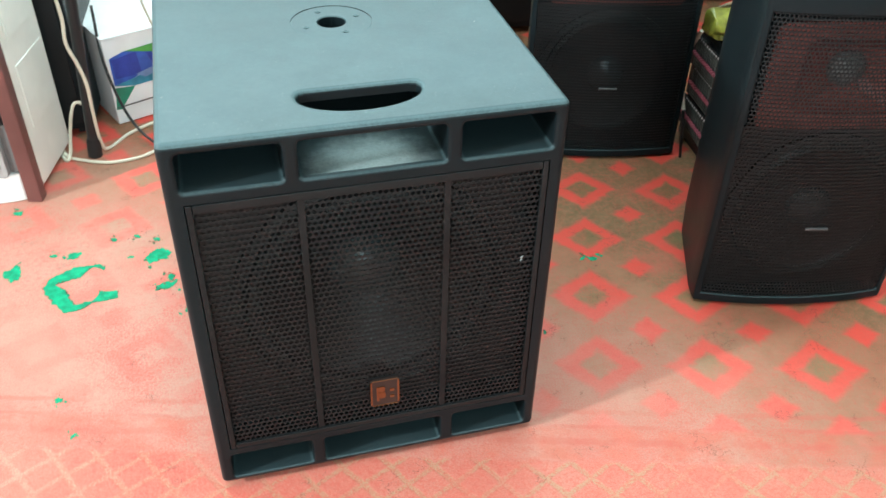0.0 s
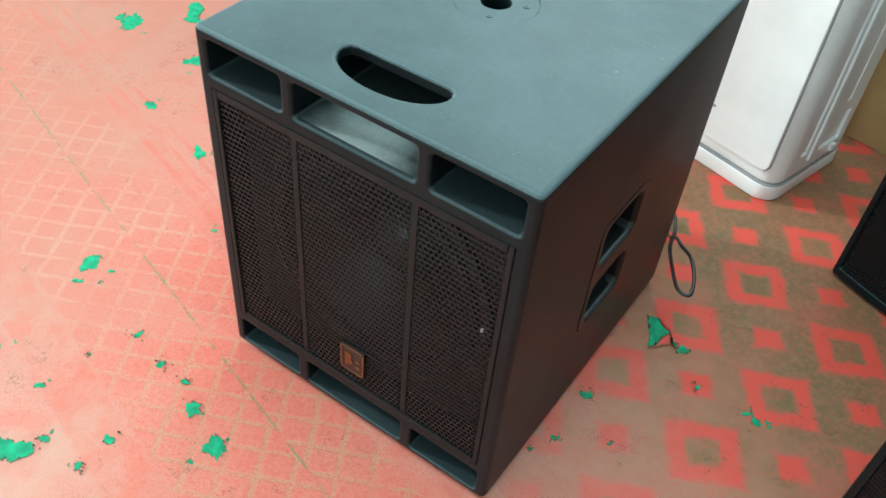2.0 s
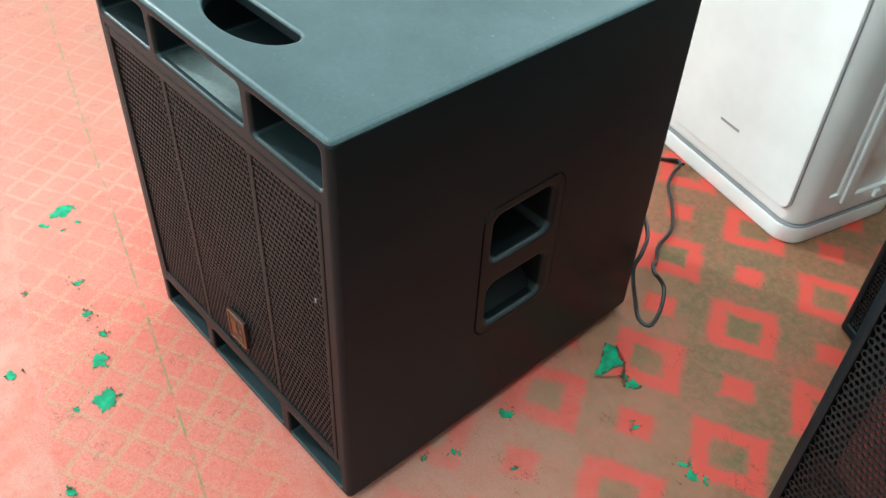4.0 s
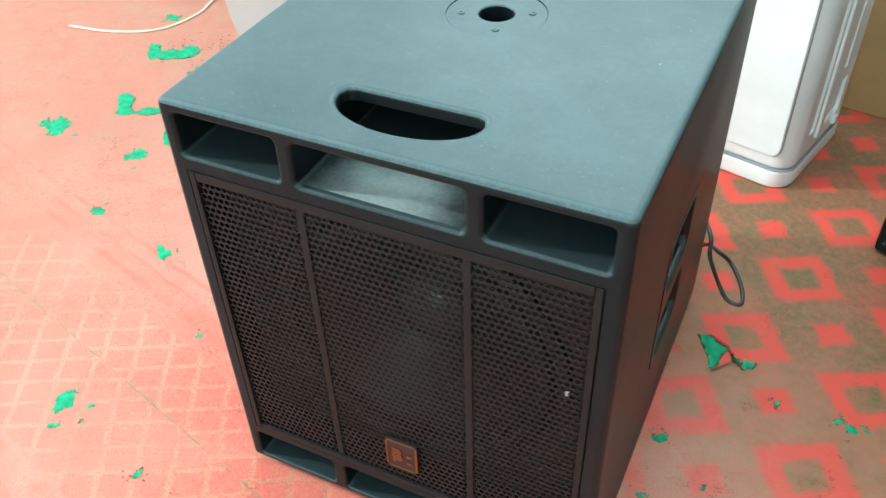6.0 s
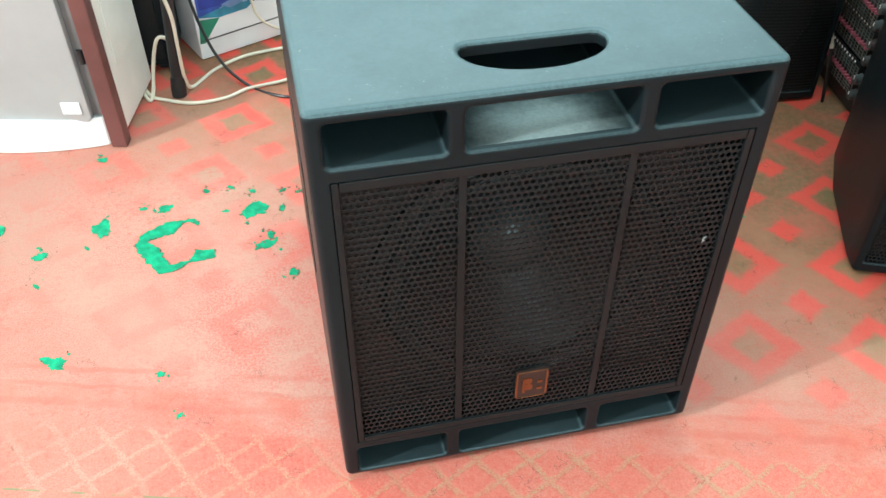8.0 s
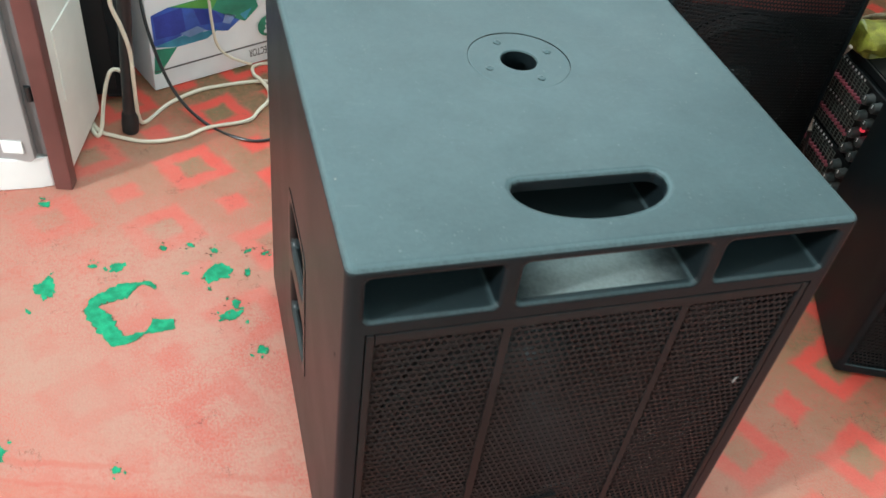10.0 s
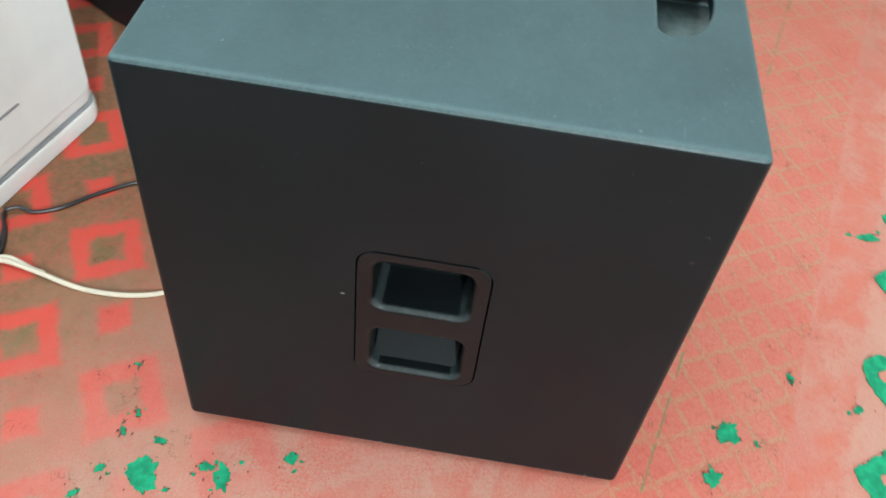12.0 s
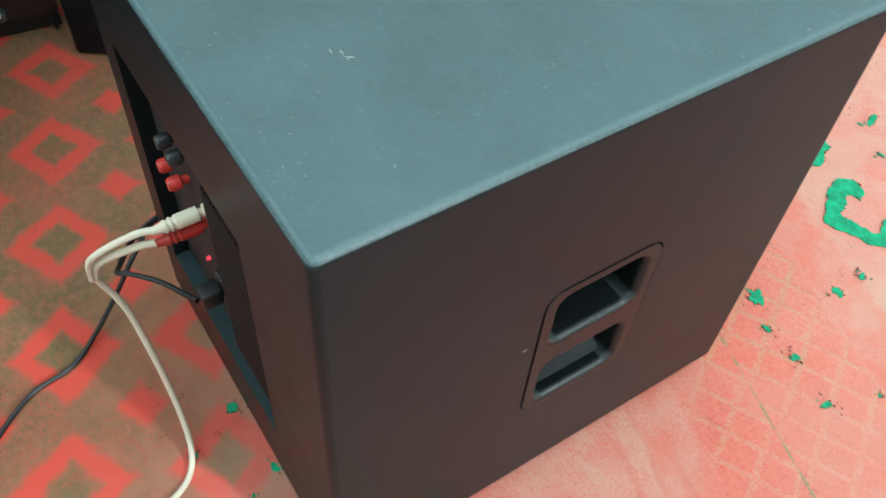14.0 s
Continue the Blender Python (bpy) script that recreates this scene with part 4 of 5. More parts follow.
def purifier_panelled():
    m = pose(-0.547, 0.971, 0, 0, 0, -13)
    ob = thing("air_purifier", m, "cream air purifier with grey front panel and maroon edge trim", "air purifier")
    part("body", prism(rounded(0.395, 0.235, 0.02, 5), 0.585, Matrix.Translation((0.0, 0.128, 0.012)), 0.008), CREAM, ob, local=True)
    base = [(-0.185, 0.03), (-0.185, 0.0)]
    base += [(-0.185 + 0.355 * k / 16, -0.010 - 0.034 * math.sin(math.pi * (0.12 + 0.88 * k / 16)) ** 0.8) for k in range(17)] + [(0.170, 0.03)]
    part("curved_foot", prism(base, 0.072, Matrix.Translation((0, 0, 0.0)), 0.004), WHITE, ob, "bright white curved foot", local=True)
    face = [(-0.165, 0.066), (0.143, 0.066), (0.152, 0.075), (0.152, 0.58), (-0.196, 0.58), (-0.196, 0.16), (-0.190, 0.13)]
    part("front_panel", prism(face, 0.030, Matrix.Translation((0, 0.006, 0)) @ pose(0, 0, 0, 90), 0.004), PANEL_GREY, ob, "grey-white front panel", local=True)
    part("dark_gap", box(0.153, 0.172, -0.012, 0.010, 0.078, 0.58), PRINT_GREY, ob, local=True)
    part("edge_trim", box(0.173, 0.207, -0.020, 0.012, 0.0, 0.59, 0.004), MAROON, ob, "maroon edge trim", local=True)
    part("hinge_pin", lathe([(0.006, 0), (0.006, 0.03), (0, 0.03)], Matrix.Translation((0.165, -0.014, 0.20)), 12), BLACK, ob, local=True)
    part("tab", box(0.098, 0.136, -0.0275, -0.0235, 0.088, 0.115, 0.001), WHITE, ob, "small white tab", local=True)
    part("name_bar", box(-0.074, -0.036, -0.0255, -0.0236, 0.148, 0.154, 0.0004), PRINT_GREY, ob, local=True)
    for z in (0.15, 0.36):
        part("side_ledge", box(0.1965, 0.2005, 0.06, 0.22, z, z + 0.15, 0.0015), CREAM, ob, local=True)


purifier_white()
purifier_panelled()


# ---- printed carton ----
def effector_carton():
    m = pose(-0.189, 1.232, 0, 0, 0, 23.2)
    ob = thing("equipment_carton", m, "white carton with blue and green triangle print", "carton")
    w, d, h = 0.48, 0.30, 0.235
    part("carton_body", box(0, w, 0, d, 0.002, h, 0.003), BOX_WHITE, ob, local=True)
    part("lid_fold", box(-0.0015, w + 0.0015, -0.0015, d + 0.0015, h + 0.0005, h + 0.0035, 0.001), BOX_WHITE, ob, local=True)

    def ink(name, pts, mat, lift):
        bm = prism(pts, 0.0006, Matrix.Translation((0, -0.0002 - lift, 0)) @ pose(0, 0, 0, 90))
        part(name, bm, mat, ob, smooth=False, local=True)
    ink("blue_field", [(0.010, 0.111), (0.030, 0.112), (0.085, 0.124), (0.132, 0.120), (0.184, 0.106), (0.215, 0.126), (0.190, 0.150), (0.145, 0.170), (0.050, 0.195), (0.010, 0.184)], BLUE_INK, 0)
    ink("dark_facet", [(0.014, 0.180), (0.080, 0.188), (0.085, 0.126), (0.016, 0.128)], DEEP_INK, 0.0007)
    ink("dark_facet", [(0.105, 0.180), (0.150, 0.168), (0.180, 0.130), (0.120, 0.136)], DEEP_INK, 0.0007)
    ink("teal_field", [(0.009, 0.110), (0.085, 0.123), (0.160, 0.116), (0.132, 0.100), (0.061, 0.098)], TEAL_INK, 0.0007)
    ink("pale_facet", [(0.070, 0.128), (0.112, 0.136), (0.132, 0.122), (0.092, 0.114)], PALE_INK, 0.0014)
    ink("pale_facet", [(0.180, 0.150), (0.205, 0.140), (0.190, 0.122), (0.172, 0.130)], PALE_INK, 0.0014)
    ink("green_field", [(0.050, 0.1955), (0.145, 0.170), (0.200, 0.135), (0.227, 0.120), (0.262, 0.148), (0.256, 0.169), (0.327, 0.172), (0.342, 0.178), (0.410, 0.191), (0.390, 0.209)], GREEN_INK, 0.0014)
    ink("leaf_facet", [(0.060, 0.1950), (0.150, 0.170), (0.170, 0.1995)], LEAF_INK, 0.0021)
    ink("teal_facet", [(0.215, 0.140), (0.245, 0.150), (0.228, 0.124)], TEAL_INK, 0.0021)
    ink("green_corner", [(0.010, 0.104), (0.003, 0.045), (0.016, 0.043), (0.061, 0.097)], GREEN_INK, 0.0003)
    ink("grey_facet", [(0.289, 0.155), (0.297, 0.135), (0.309, 0.150)], SHADE_GREY, 0)
    ink("grey_facet", [(0.310, 0.128), (0.318, 0.132), (0.330, 0.160), (0.324, 0.162)], SHADE_GREY, 0)
    ink("grey_facet", [(0.329, 0.091), (0.334, 0.072), (0.344, 0.084)], SHADE_GREY, 0)
    ink("green_facet", [(0.336, 0.110), (0.368, 0.122), (0.352, 0.160)], GREEN_INK, 0)
    ink("green_facet", [(0.358, 0.172), (0.376, 0.132), (0.408, 0.186)], GREEN_INK, 0)
    ink("teal_facet", [(0.376, 0.119), (0.470, 0.076), (0.470, 0.126)], TEAL_INK, 0)
    ink("blue_facet", [(0.384, 0.130), (0.470, 0.134), (0.470, 0.168), (0.420, 0.182)], BLUE_INK, 0)
    ink("blue_facet", [(0.428, 0.188), (0.476, 0.172), (0.476, 0.215), (0.420, 0.210)], DEEP_INK, 0)
    ink("round_mark", [(0.285 + 0.026 * math.cos(a), 0.095 + 0.026 * math.sin(a)) for a in (2 * math.pi * k / 28 for k in range(28))], GREEN_INK, 0.0021)
    for x, z, r in ((0.286, 0.107, 0.0075), (0.289, 0.101, 0.0040), (0.281, 0.094, 0.0040), (0.284, 0.086, 0.0045), (0.279, 0.082, 0.0055)):
        ink("round_mark_stroke", [(x + r * math.cos(a), z + r * math.sin(a)) for a in (2 * math.pi * k / 14 for k in range(14))], BOX_WHITE, 0.0028)
    ink("rule", [(0.004, 0.048), (w, 0.054), (w, 0.0575), (0.004, 0.0515)], PRINT_MID, 0.0004)
    text = bpy.data.curves.new("lettering", "FONT")
    text.body, text.size, text.extrude, text.align_x = "| ADVANCED EFFECTOR", 0.0270, 0.0003, "CENTER"
    word = new("lettering", text)
    bpy.context.view_layer.update()
    data = bpy.data.meshes.new_from_object(word.evaluated_get(bpy.context.evaluated_depsgraph_get()))
    bpy.data.objects.remove(word)
    bm = bmesh.new()
    bm.from_mesh(data)
    bm.transform(Matrix.Translation((0.314, -0.0006, 0.041)) @ pose(0, 0, 0, 90) @ pose(0, 0, 0, 0, 0, 180) @ Matrix.Diagonal((0.54, 1, 1, 1)))
    part("lettering", bm, PRINT_GREY, ob, "dark upside-down lettering", smooth=False, local=True)


effector_carton()


# ---- things at the back ----
def stand_pole():
    ob = thing("stand_pole", pose(-0.243, 1.090, 0, 0, 4.6, 0), "black metal stand pole with rubber end", "stand")
    part("tube", lathe([(0.0135, 0.03), (0.0135, 0.95), (0, 0.95)], Matrix(), 20), BLACK, ob, local=True)
    part("rubber_foot", lathe([(0, 0.001), (0.0165, 0.001), (0.0175, 0.02), (0.016, 0.045), (0.0136, 0.05)], Matrix(), 20), SOFT_BLACK, ob, local=True)


def back_cabinet(name, place, w, d, h, label, mat=None):
    ob = thing(name, place, label, "cabinet")
    part("body", box(-w / 2, w / 2, 0, d, 0.02, h, 0.006), mat or PAINT, ob, local=True)
    part("front_board", box(-w / 2 + 0.02, w / 2 - 0.02, -0.006, -0.0005, 0.04, h - 0.02, 0.003), mat or GRILLE, ob, local=True)
    for x in (-w / 2 + 0.03, w / 2 - 0.03):
        for y in (0.04, d - 0.04):
            part("foot", box(x - 0.015, x + 0.015, y - 0.015, y + 0.015, 0.0, 0.0195), SOFT_BLACK, ob, local=True)


def cardboard_box():
    ob = thing("cardboard_box", pose(0.735, 1.345, 0, 0, 0, -10), "tall brown cardboard box with taped edge", "box")
    part("body", box(-0.10, 0.105, 0.0, 0.16, 0.001, 0.62, 0.002), CARD, ob, local=True)
    part("flap", box(-0.101, 0.106, -0.003, -0.0005, 0.30, 0.622, 0.001), CARD, ob, local=True)
    part("corner_fold", box(0.1055, 0.1085, -0.002, 0.15, 0.002, 0.618, 0.001), CARD, ob, local=True)


stand_pole()
back_cabinet("black_speaker_cabinet", pose(-0.405, 1.205, 0, 0, 0, -4), 0.32, 0.34, 0.85, "black cabinet in the shade behind the purifier")
back_cabinet("black_speaker_cabinet", pose(1.16, 1.55, 0, 0, 0, -6), 0.55, 0.4, 0.95, "black cabinet in the shade behind the loudspeakers")
back_cabinet("wooden_cabinet", pose(1.85, 1.65, 0, 0, 0, -8), 0.7, 0.4, 1.1, "red-brown wooden cabinet at the back", WOOD)
cardboard_box()


def wrapped_packet():
    ob = thing("wrapped_packet", pose(1.276, 0.800, 0.3025, 0, 0, 6), "crumpled yellow-green packet on the rack units", "packet")
    bm = box(-0.062, 0.062, -0.036, 0.036, 0.0, 0.055, 0.012)
    bmesh.ops.subdivide_edges(bm, edges=bm.edges[:], cuts=2, use_grid_fill=True)
    for v in bm.verts:
        if v.co.z > 0.004:
            v.co += 0.012 * Vector(noise.noise_vector(v.co * 30))
            v.co.z = max(v.co.z, 0.002)
    part("wrapper", bm, WRAP, ob, local=True)


wrapped_packet()


# ---- cables ----
def cable(points, r, mat, label):
    ob = part("cable", tube(points, r), mat, None, label)
    return tagged(ob, label, "cable")


R = 0.0042
cable([(-0.245, 1.07, 0.47), (-0.236, 1.064, 0.373), (-0.241, 1.064, 0.309), (-0.228, 1.064, 0.257), (-0.219, 1.064, 0.204), (-0.221, 1.070, 0.128), (-0.223, 1.090, 0.040), (-0.212, 1.113, R), (-0.163, 1.176, R), (-0.101, 1.221, R), (-0.041, 1.239, R), (0.041, 1.249, R), (0.097, 1.237, R), (0.140, 1.210, R), (0.168, 1.130, R), (0.193, 1.045, 0.009), (0.210, 0.985, 0.0125), (0.203, 0.927, 0.008), (0.186, 0.84, R), (0.193, 0.750, R), (0.228, 0.700, R), (0.285, 0.686, 0.06), (0.342, 0.694, 0.20), (0.357, 0.712, 0.268)], R, CABLE_WHITE, "white cable rising to the subwoofer sockets")
cable([(-0.33, 1.16, R), (-0.307, 1.095, R), (-0.273, 1.069, R), (-0.21, 1.043, R), (-0.139, 1.050, R), (-0.086, 1.079, R), (0.0, 1.097, R), (0.028, 1.133, R), (0.053, 1.169, R), (0.058, 1.206, 0.007), (0.045, 1.241, 0.012), (0.032, 1.277, 0.006), (0.036, 1.314, R), (0.075, 1.322, R), (0.124, 1.284, R), (0.165, 1.215, R), (0.180, 1.085, R), (0.2025, 1.035, 0.008), (0.218, 0.985, 0.012), (0.216, 0.960, 0.009), (0.209, 0.935, R), (0.205, 0.915, R)], R, CABLE_WHITE, "white cable looped on the mat")
cable([(-0.075, 1.27, 0.37), (-0.078, 1.262, 0.32), (-0.060, 1.272, 0.232), (-0.054, 1.274, 0.143), (-0.046, 1.277, 0.087), (-0.022, 1.287, 0.050), (0.018, 1.304, 0.020), (0.030, 1.308, 0.014)], 0.0032, CABLE_WHITE, "thin white cable hanging over the carton")
cable([(-0.232, 1.108, 0.110), (-0.246, 1.112, 0.132), (-0.262, 1.104, 0.140), (-0.275, 1.100, 0.115), (-0.288, 1.096, 0.065), (-0.297, 1.086, 0.020), (-0.306, 1.073, R), (-0.318, 1.095, R), (-0.326, 1.130, R), (-0.335, 1.165, R)], R, CABLE_WHITE, "white cable loop beside the purifier")
B = 0.0036
cable([(-0.20, 1.30, 0.30), (-0.19, 1.215, 0.18), (-0.15, 1.15, 0.06), (-0.087, 1.094, B), (-0.010, 1.028, B), (0.052, 1.026, B), (0.092, 1.038, B), (0.120, 1.050, B), (0.155, 1.044, B), (0.203, 1.006, B), (0.234, 1.000, B), (0.274, 1.012, B), (0.310, 1.030, 0.010), (0.326, 1.012, 0.012), (0.328, 0.988, B), (0.348, 0.948, B), (0.390, 0.905, B), (0.435, 0.845, B), (0.450, 0.785, B), (0.476, 0.742, 0.012), (0.500, 0.695, 0.045), (0.518, 0.655, 0.085), (0.538, 0.628, 0.096), (0.562, 0.630, 0.076), (0.588, 0.590, 0.068), (0.597, 0.552, 0.064), (0.576, 0.548, 0.066), (0.556, 0.560, 0.082), (0.530, 0.572, 0.128), (0.522, 0.600, 0.146), (0.496, 0.645, 0.152), (0.430, 0.680, 0.187), (0.411, 0.685, 0.200), (0.398, 0.674, 0.206), (0.360, 0.648, 0.216), (0.325, 0.632, 0.224), (0.300, 0.622, 0.232)], B, CABLE_BLACK, "black power cable behind the subwoofer")
cable([(0.325, 1.036, 0.006), (0.30, 1.026, B), (0.26, 1.012, B), (0.232, 1.008, B)], 0.0026, CABLE_BLACK, "thin black cable on the mat")
cable([(-1.05, 1.42, 0.003), (-1.02, 1.25, 0.003), (-1.01, 1.17, 0.003), (-1.05, 1.06, 0.003), (-1.16, 1.00, 0.003), (-1.3, 0.98, 0.003)], 0.003, CABLE_WHITE, "white cable on the mat")
coil = [(-1.12 + (0.11 + 0.006 * math.sin(5 * k)) * math.cos(k * 0.7), 1.36 + (0.10 + 0.006 * math.cos(3 * k)) * math.sin(k * 0.7), 0.006 + 0.0011 * k) for k in range(34)]
cable(coil, 0.0055, CABLE_BLACK, "black cable coiled on the mat")
cable([(1.171, 0.764, 0.128), (1.172, 0.757, 0.09), (1.174, 0.750, 0.05), (1.176, 0.744, 0.006)], 0.004, CABLE_BLACK, "dark lead hanging beside the loudspeaker")
cable([(1.182, 0.775, 0.330), (1.180, 0.808, 0.262), (1.176, 0.818, 0.222), (1.174, 0.800, 0.190), (1.171, 0.765, 0.130)], 0.0048, CLEAR, "clear twin wire beside the loudspeaker")
cable([(1.28, 0.880, 0.330), (1.292, 0.845, 0.357), (1.310, 0.802, 0.369), (1.338, 0.760, 0.343), (1.366, 0.728, 0.309)], 0.006, TWINE, "tan twisted cord over the packet")
cable([(0.86, 1.40, 0.003), (0.95, 1.33, 0.003), (1.03, 1.30, 0.003)], 0.006, CABLE_WHITE, "white cable beside the cardboard box")


def plug(name, place, m, profile, mat, label):
    ob = part(name, lathe(profile, place @ m, 16), mat, None, label)
    return tagged(ob, label, "plug")


y0 = SD - 0.022
for z, mat, label in ((0.374, CABLE_WHITE, "white audio plug in the subwoofer"), (0.354, RED_PLASTIC, "red audio plug in the subwoofer")):
    plug("audio_plug", Matrix.Translation((0.300, y0 + 0.0155, z)), pose(0, 0, 0, -90), [(0, 0), (0.0085, 0), (0.0085, 0.024), (0.0068, 0.026), (0.0068, 0.028), (0.0082, 0.029), (0.0082, 0.031), (0.0062, 0.032), (0.0062, 0.034), (0.0076, 0.035), (0.0074, 0.037), (0.0056, 0.040), (0.0045, 0.050), (0, 0.050)], mat, label)
cable([(0.300, y0 + 0.060, 0.374), (0.312, y0 + 0.085, 0.366), (0.345, y0 + 0.128, 0.318), (0.357, 0.717, 0.272)], 0.0042, CABLE_WHITE, "white audio lead into the subwoofer")
cable([(0.300, y0 + 0.060, 0.354), (0.314, y0 + 0.085, 0.345), (0.346, y0 + 0.122, 0.305), (0.357, 0.713, 0.270)], 0.0042, CABLE_WHITE, "white audio lead into the subwoofer")
ob = part("power_plug", box(0.288, 0.312, y0 + 0.011, y0 + 0.038, 0.219, 0.246, 0.005), BLACK, None)
tagged(ob, "black power plug in the subwoofer", "plug")


# ---- worn patches ----
PATCHES_LEFT = [(-0.35, -0.04, 21), (-0.65, 0.37, 17), (-0.44, 0.32, 18), (-0.27, 0.26, 9), (-0.24, 0.17, 7), (-0.71, 0.56, 26), (-0.96, 0.58, 34), (-0.15, -0.1, 9), (-0.07, -0.12, 8), (-0.31, -0.27, 18), (-0.19, -0.27, 8), (-0.73, 0.84, 20), (-1.06, 1.13, 23), (-0.81, 0.93, 18), (-0.49, 0.59, 14), (-0.49, 0.51, 8), (-0.385, 0.640, 24), (-0.4, 0.87, 10), (-0.31, 0.69, 7), (-0.27, 0.68, 13), (-0.1, -0.33, 8), (-0.18, -0.18, 4), (-0.3, -0.06, 4)]
PATCHES_NEAR = [(0.04, -0.15, 13), (0.12, -0.18, 19), (-0.02, -0.27, 9), (0.69, 0.42, 7), (0.54, 0.28, 10), (0.78, 0.42, 9), (0.80, 0.415, 12), (0.62, 0.22, 5), (0.54, 0.17, 8), (0.52, 0.13, 5), (-0.100, 0.642, 26), (-0.085, 0.535, 16), (-0.073, 0.560, 11), (-0.04, 0.45, 10), (-0.14, 0.72, 8), (-0.04, 0.69, 7)]
PATCHES_FRONT = [(-0.1, 0.7, 8), (-0.19, 0.72, 7), (-0.01, 0.68, 7), (0.22, -0.64, 17), (-0.02, -0.33, 8), (-0.01, -0.12, 8), (0.28, 0.62, 10), (0.17, 0.61, 8), (0.24, 0.69, 5), (0.15, 0.65, 4), (0.2, -0.39, 11), (0.15, -0.58, 7), (0.59, -0.48, 17), (0.33, -0.51, 24), (0.24, -0.29, 8), (0.07, 0.71, 5)]
FLAKES = bmesh.new()
ANGLE = -15.7


def ragged(cx, cy, rx, ry, turn, seed, n=56):
    """An uneven closed outline."""
    pts = []
    for k in range(n):
        a = 2 * math.pi * k / n
        q = Vector((math.cos(a) * 0.9, math.sin(a) * 0.9, seed * 3.7))
        r = 1 + 0.55 * noise.noise(q) + 0.40 * noise.noise(q * 2.7) + 0.30 * noise.noise(q * 6.1) + 0.15 * noise.noise(q * 15)
        r = max(r, 0.35)
        x, y = rx * r * math.cos(a), ry * r * math.sin(a)
        c, s = math.cos(turn), math.sin(turn)
        pts.append((cx + c * x - s * y, cy + s * x + c * y))
    return pts


def torn(a, b, rng):
    """A curled bit of print at the edge from a to b."""
    a, b = Vector((*a, 0.0014)), Vector((*b, 0.0014))
    out = (b - a).cross(Vector((0, 0, 1)))
    out = out.normalized() * rng.uniform(0.001, 0.004) if out.length > 1e-6 else Vector((0.001, 0, 0))
    lift = Vector((0, 0, rng.uniform(0.0005, 0.003)))
    FLAKES.faces.new([FLAKES.verts.new(v) for v in (a, b, b - out * 0.4 + lift, a + out + lift)])


def crumb(x, y, r, rng):
    """A flat crumb of torn print."""
    a = rng.uniform(0, 6.3)
    pts = [(x + r * rng.uniform(0.4, 1.2) * math.cos(a + k * 1.257), y + r * rng.uniform(0.2, 0.7) * math.sin(a + k * 1.257)) for k in range(5)]
    FLAKES.faces.new([FLAKES.verts.new((px, py, 0.0012 + rng.uniform(0, 0.0012))) for px, py in pts])


def patch(x, y, r, seed):
    """A worn place: one torn hole with smaller ones round it."""
    rng = random.Random(seed)
    bm = bmesh.new()
    lift = 0.0006 + 0.00001 * (seed % 60)
    spots = [(x, y, r * rng.uniform(0.85, 1.15), r * rng.uniform(0.45, 0.8))]
    for k in range(rng.randint(1, 4) if r > 0.006 else 1):
        a, far = rng.uniform(0, 6.3), r * rng.uniform(1.0, 2.2)
        q = r * rng.uniform(0.12, 0.42)
        spots.append((x + far * math.cos(a), y + far * math.sin(a), q, q * rng.uniform(0.35, 0.8)))
    for k, (cx, cy, rx, ry) in enumerate(spots):
        lift += 0.00003
        pts = ragged(cx, cy, rx, ry, rng.uniform(0, 3.1), seed + 0.37 * k, 56 if k == 0 else 20)
        c = bm.verts.new((sum(p[0] for p in pts) / len(pts), sum(p[1] for p in pts) / len(pts), lift))
        rim = [bm.verts.new((px, py, lift)) for px, py in pts]
        low = [bm.verts.new((px, py, -0.001)) for px, py in pts]
        for e in range(len(rim)):
            n = (e + 1) % len(rim)
            bm.faces.new((c, rim[e], rim[n]))
            bm.faces.new((rim[e], low[e], low[n], rim[n]))
            if rng.random() < (0.04 if x < -0.2 else 0.13):
                torn(pts[e], pts[n], rng)
    for k in range(rng.randint(0, 2) if x < -0.2 else rng.randint(2, 6)):
        a, far = rng.uniform(0, 6.3), r * rng.uniform(0.9, 2.6)
        crumb(x + far * math.cos(a), y + far * math.sin(a), rng.uniform(0.0015, 0.004), rng)
    part("worn_patch", bm, GREEN, floor, smooth=False)


for seed, (x, y, r) in enumerate(PATCHES_LEFT + PATCHES_NEAR + PATCHES_FRONT):
    patch(x, y, r / 1000, seed)


def tear(pts, seed):
    """A torn hole with a lifted dark edge."""
    rng = random.Random(seed)
    rim = []
    for (ax, ay), (bx, by) in zip(pts, pts[1:] + pts[:1]):
        for k in range(7):
            t = k / 7
            rim.append((ax + (bx - ax) * t + rng.uniform(-0.0022, 0.0022), ay + (by - ay) * t + rng.uniform(-0.0022, 0.0022)))
    bm = bmesh.new()
    c = bm.verts.new((sum(p[0] for p in rim) / len(rim), sum(p[1] for p in rim) / len(rim), 0.0011))
    top = [bm.verts.new((x, y, 0.0011)) for x, y in rim]
    low = [bm.verts.new((x, y, -0.001)) for x, y in rim]
    for e in range(len(rim)):
        n = (e + 1) % len(rim)
        bm.faces.new((c, top[e], top[n]))
        bm.faces.new((top[e], low[e], low[n], top[n]))
        if rng.random() < 0.5:
            torn(rim[e], rim[n], rng)
    part("worn_patch", bm, GREEN, floor, smooth=False)


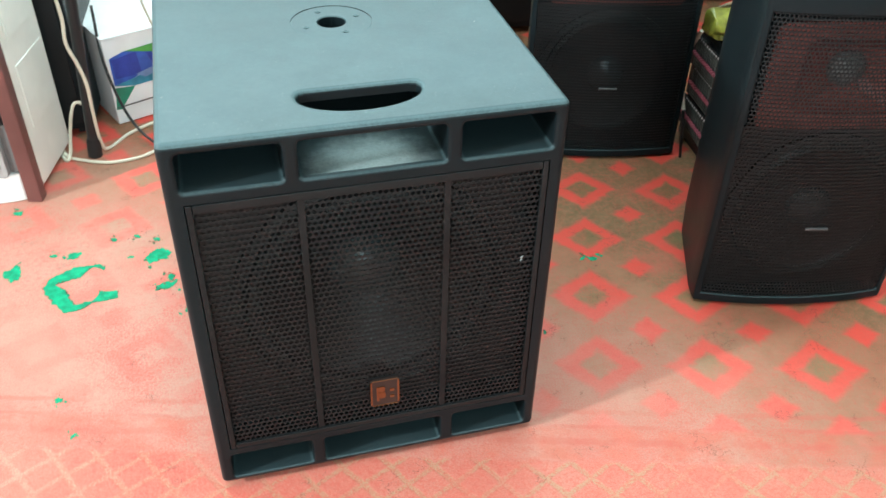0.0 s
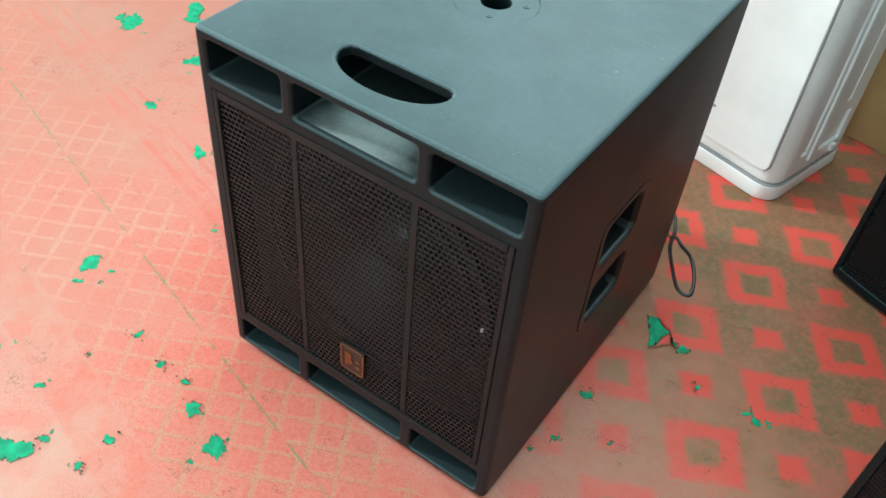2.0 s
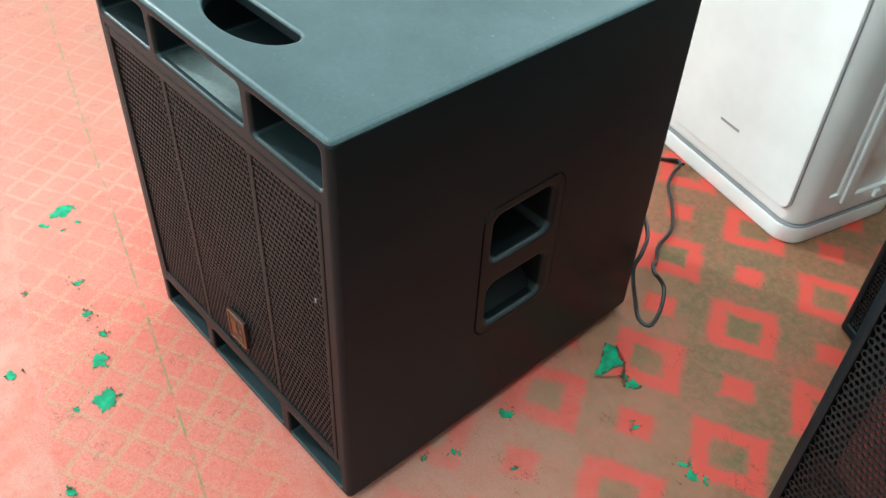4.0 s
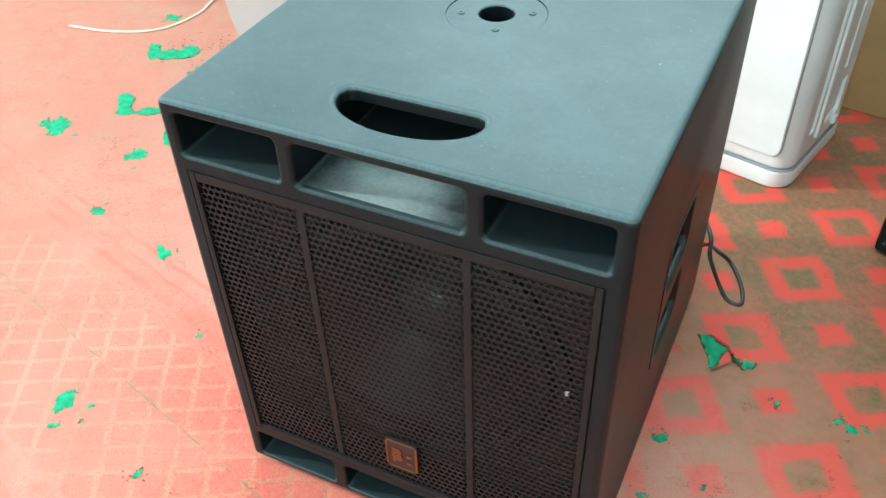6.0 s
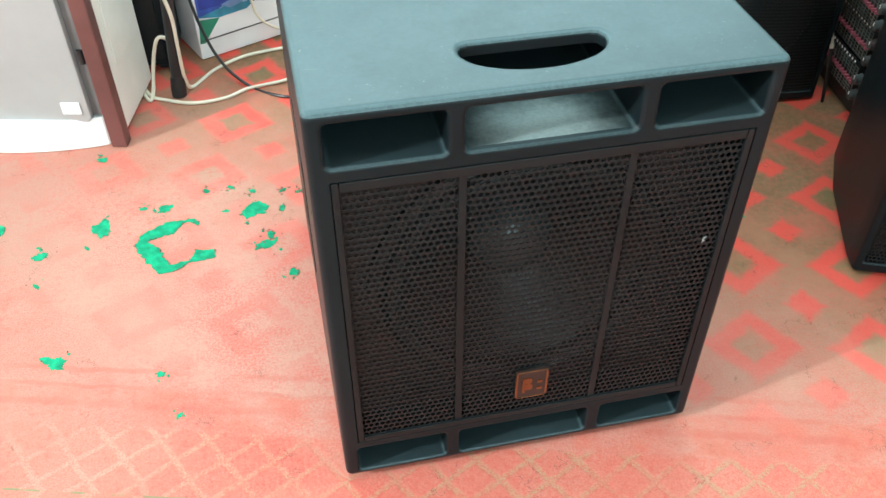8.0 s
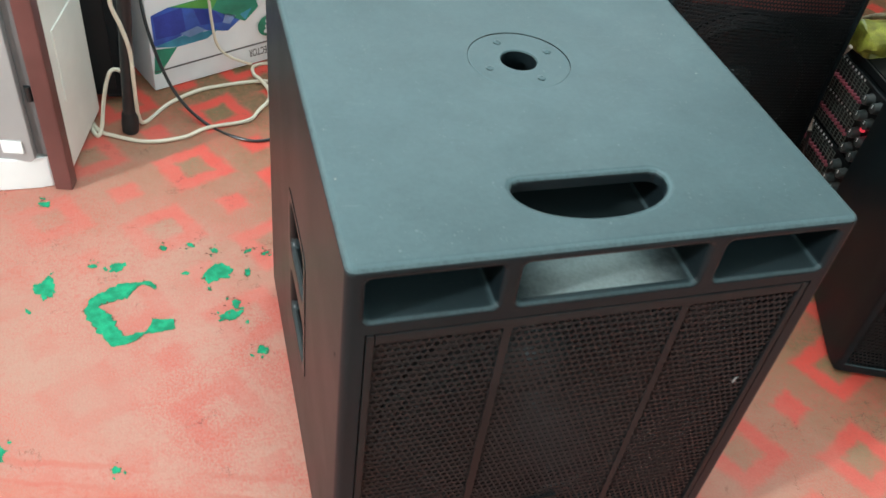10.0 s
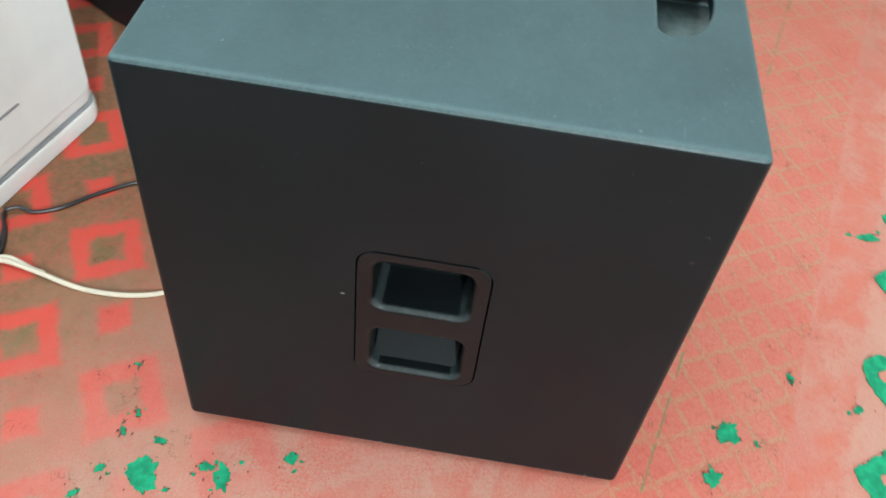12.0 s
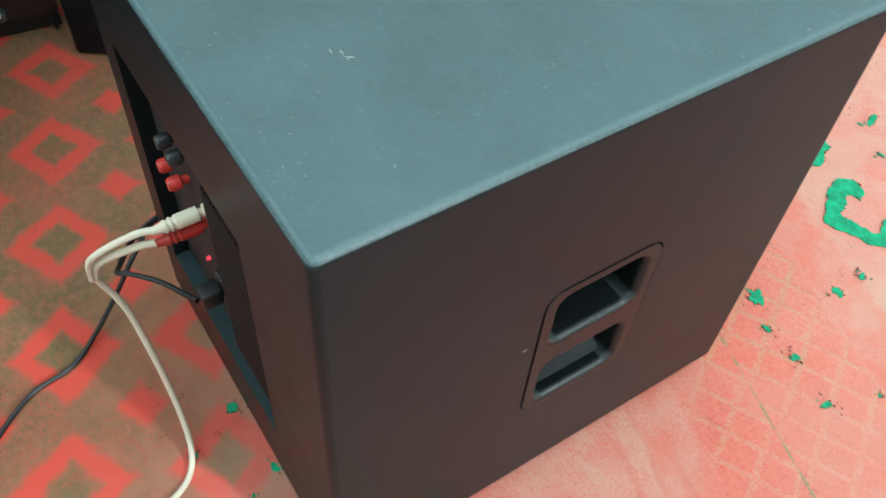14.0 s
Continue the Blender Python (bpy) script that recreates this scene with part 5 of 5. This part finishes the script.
tear([(0.544, 0.516), (0.563, 0.526), (0.578, 0.512), (0.597, 0.505), (0.590, 0.482), (0.588, 0.462), (0.578, 0.447), (0.566, 0.480)], 1)
tear([(0.603, 0.494), (0.616, 0.488), (0.626, 0.478), (0.608, 0.476)], 2)
tear([(0.626, 0.492), (0.646, 0.488), (0.640, 0.474), (0.624, 0.468)], 3)
for a, b in (((0.580, 0.446), (0.612, 0.486)), ((0.597, 0.506), (0.622, 0.474)), ((0.560, 0.528), (0.600, 0.508))):
    side = Vector((b[1] - a[1], a[0] - b[0])).normalized() * 0.003
    FLAKES.faces.new([FLAKES.verts.new(v) for v in ((a[0], a[1], 0.0013), (b[0], b[1], 0.0013), (b[0] + side.x, b[1] + side.y, 0.006), (a[0] + side.x, a[1] + side.y, 0.005))])


def worn_ring(cx, cy, lo, hi, seed, half=0.050, wide=0.0245, uneven=1.0, thin=()):
    """A stretch of a printed square ring worn through to the green, from lo to hi in quarter turns, with narrow places at thin."""
    e1, e2 = Vector((0.0683, -0.121)).normalized(), Vector((0.1323, 0.065)).normalized()
    rng = random.Random(seed)
    bm = bmesh.new()
    steps = int(34 * (hi - lo))
    rows = []
    for k in range(steps + 1):
        t = lo + (hi - lo) * k / steps
        a = math.pi / 2 * t
        ca, sa = math.cos(a), math.sin(a)
        sq = 1 / (abs(ca) ** 7 + abs(sa) ** 7) ** (1 / 7)
        w = wide * (1 + uneven * 0.7 * noise.noise((t * 2.3, seed * 5.1, 0)) + uneven * 0.45 * noise.noise((t * 9, seed * 5.1, 4)))
        for q in thin:
            w *= min(1.0, 0.12 + 2.4 * abs(t - q))
        w *= min(1.0, 0.25 + 5 * min(t - lo, hi - t))
        mid = half * sq * (1 + 0.10 * noise.noise((t * 2, seed, 2)))
        way = e1 * ca + e2 * sa
        jag = 0.0022 * noise.noise((t * 25, seed, 7))
        rows.append([Vector((cx, cy)) + way * (mid + e) for e in (w * 0.8 + jag, -w * 0.8 + 0.0022 * noise.noise((t * 23, seed, 8)))])
    top = [[bm.verts.new((*p, 0.0014 + 0.00003 * seed)) for p in r] for r in rows]
    low = [[bm.verts.new((*p, -0.001)) for p in r] for r in rows]
    for k in range(steps):
        bm.faces.new((top[k][0], top[k + 1][0], top[k + 1][1], top[k][1]))
        for e in (0, 1):
            bm.faces.new((top[k][e], low[k][e], low[k + 1][e], top[k + 1][e]))
            if rng.random() < 0.16:
                torn(rows[k][e], rows[k + 1][e], rng)
    part("worn_patch", bm, GREEN, floor, smooth=False)


# quarter turns: 0 towards the front, 1 to the east, 2 to the back, 3 to the west
worn_ring(-0.650, 0.697, 1.15, 4.8, 1, half=0.053, wide=0.021, uneven=0.4, thin=(1.2,))
worn_ring(-0.240, 0.570, 1.3, 4.4, 2, half=0.054, wide=0.021, thin=(1.55, 3.85))
worn_ring(-0.840, 0.752, 2.6, 4.7, 3, thin=(3.8,))
worn_ring(-0.957, 1.005, 2.9, 4.9, 4)
worn_ring(0.071, -0.440, 0.1, 3.2, 5, half=0.047, wide=0.023, uneven=0.6)
worn_ring(0.263, -0.480, 0.9, 3.2, 6, half=0.047, wide=0.019, uneven=0.6)
worn_ring(0.468, -0.542, 0.2, 3.95, 7, half=0.046, wide=0.017, uneven=0.5)
worn_ring(0.633, -0.583, 1.2, 2.9, 8, half=0.046, wide=0.014)
worn_ring(0.633, -0.583, 3.5, 4.1, 10, half=0.046, wide=0.014)
worn_ring(-0.100, -0.420, 1.6, 2.9, 9)
rng = random.Random(9)
for k in range(90):
    crumb(-0.85 + rng.gauss(0, 0.075), 1.03 + rng.gauss(0, 0.055), rng.uniform(0.002, 0.006), rng)
tagged(part("torn_flakes", FLAKES, FLAKE, floor, smooth=False), kind="stuff")
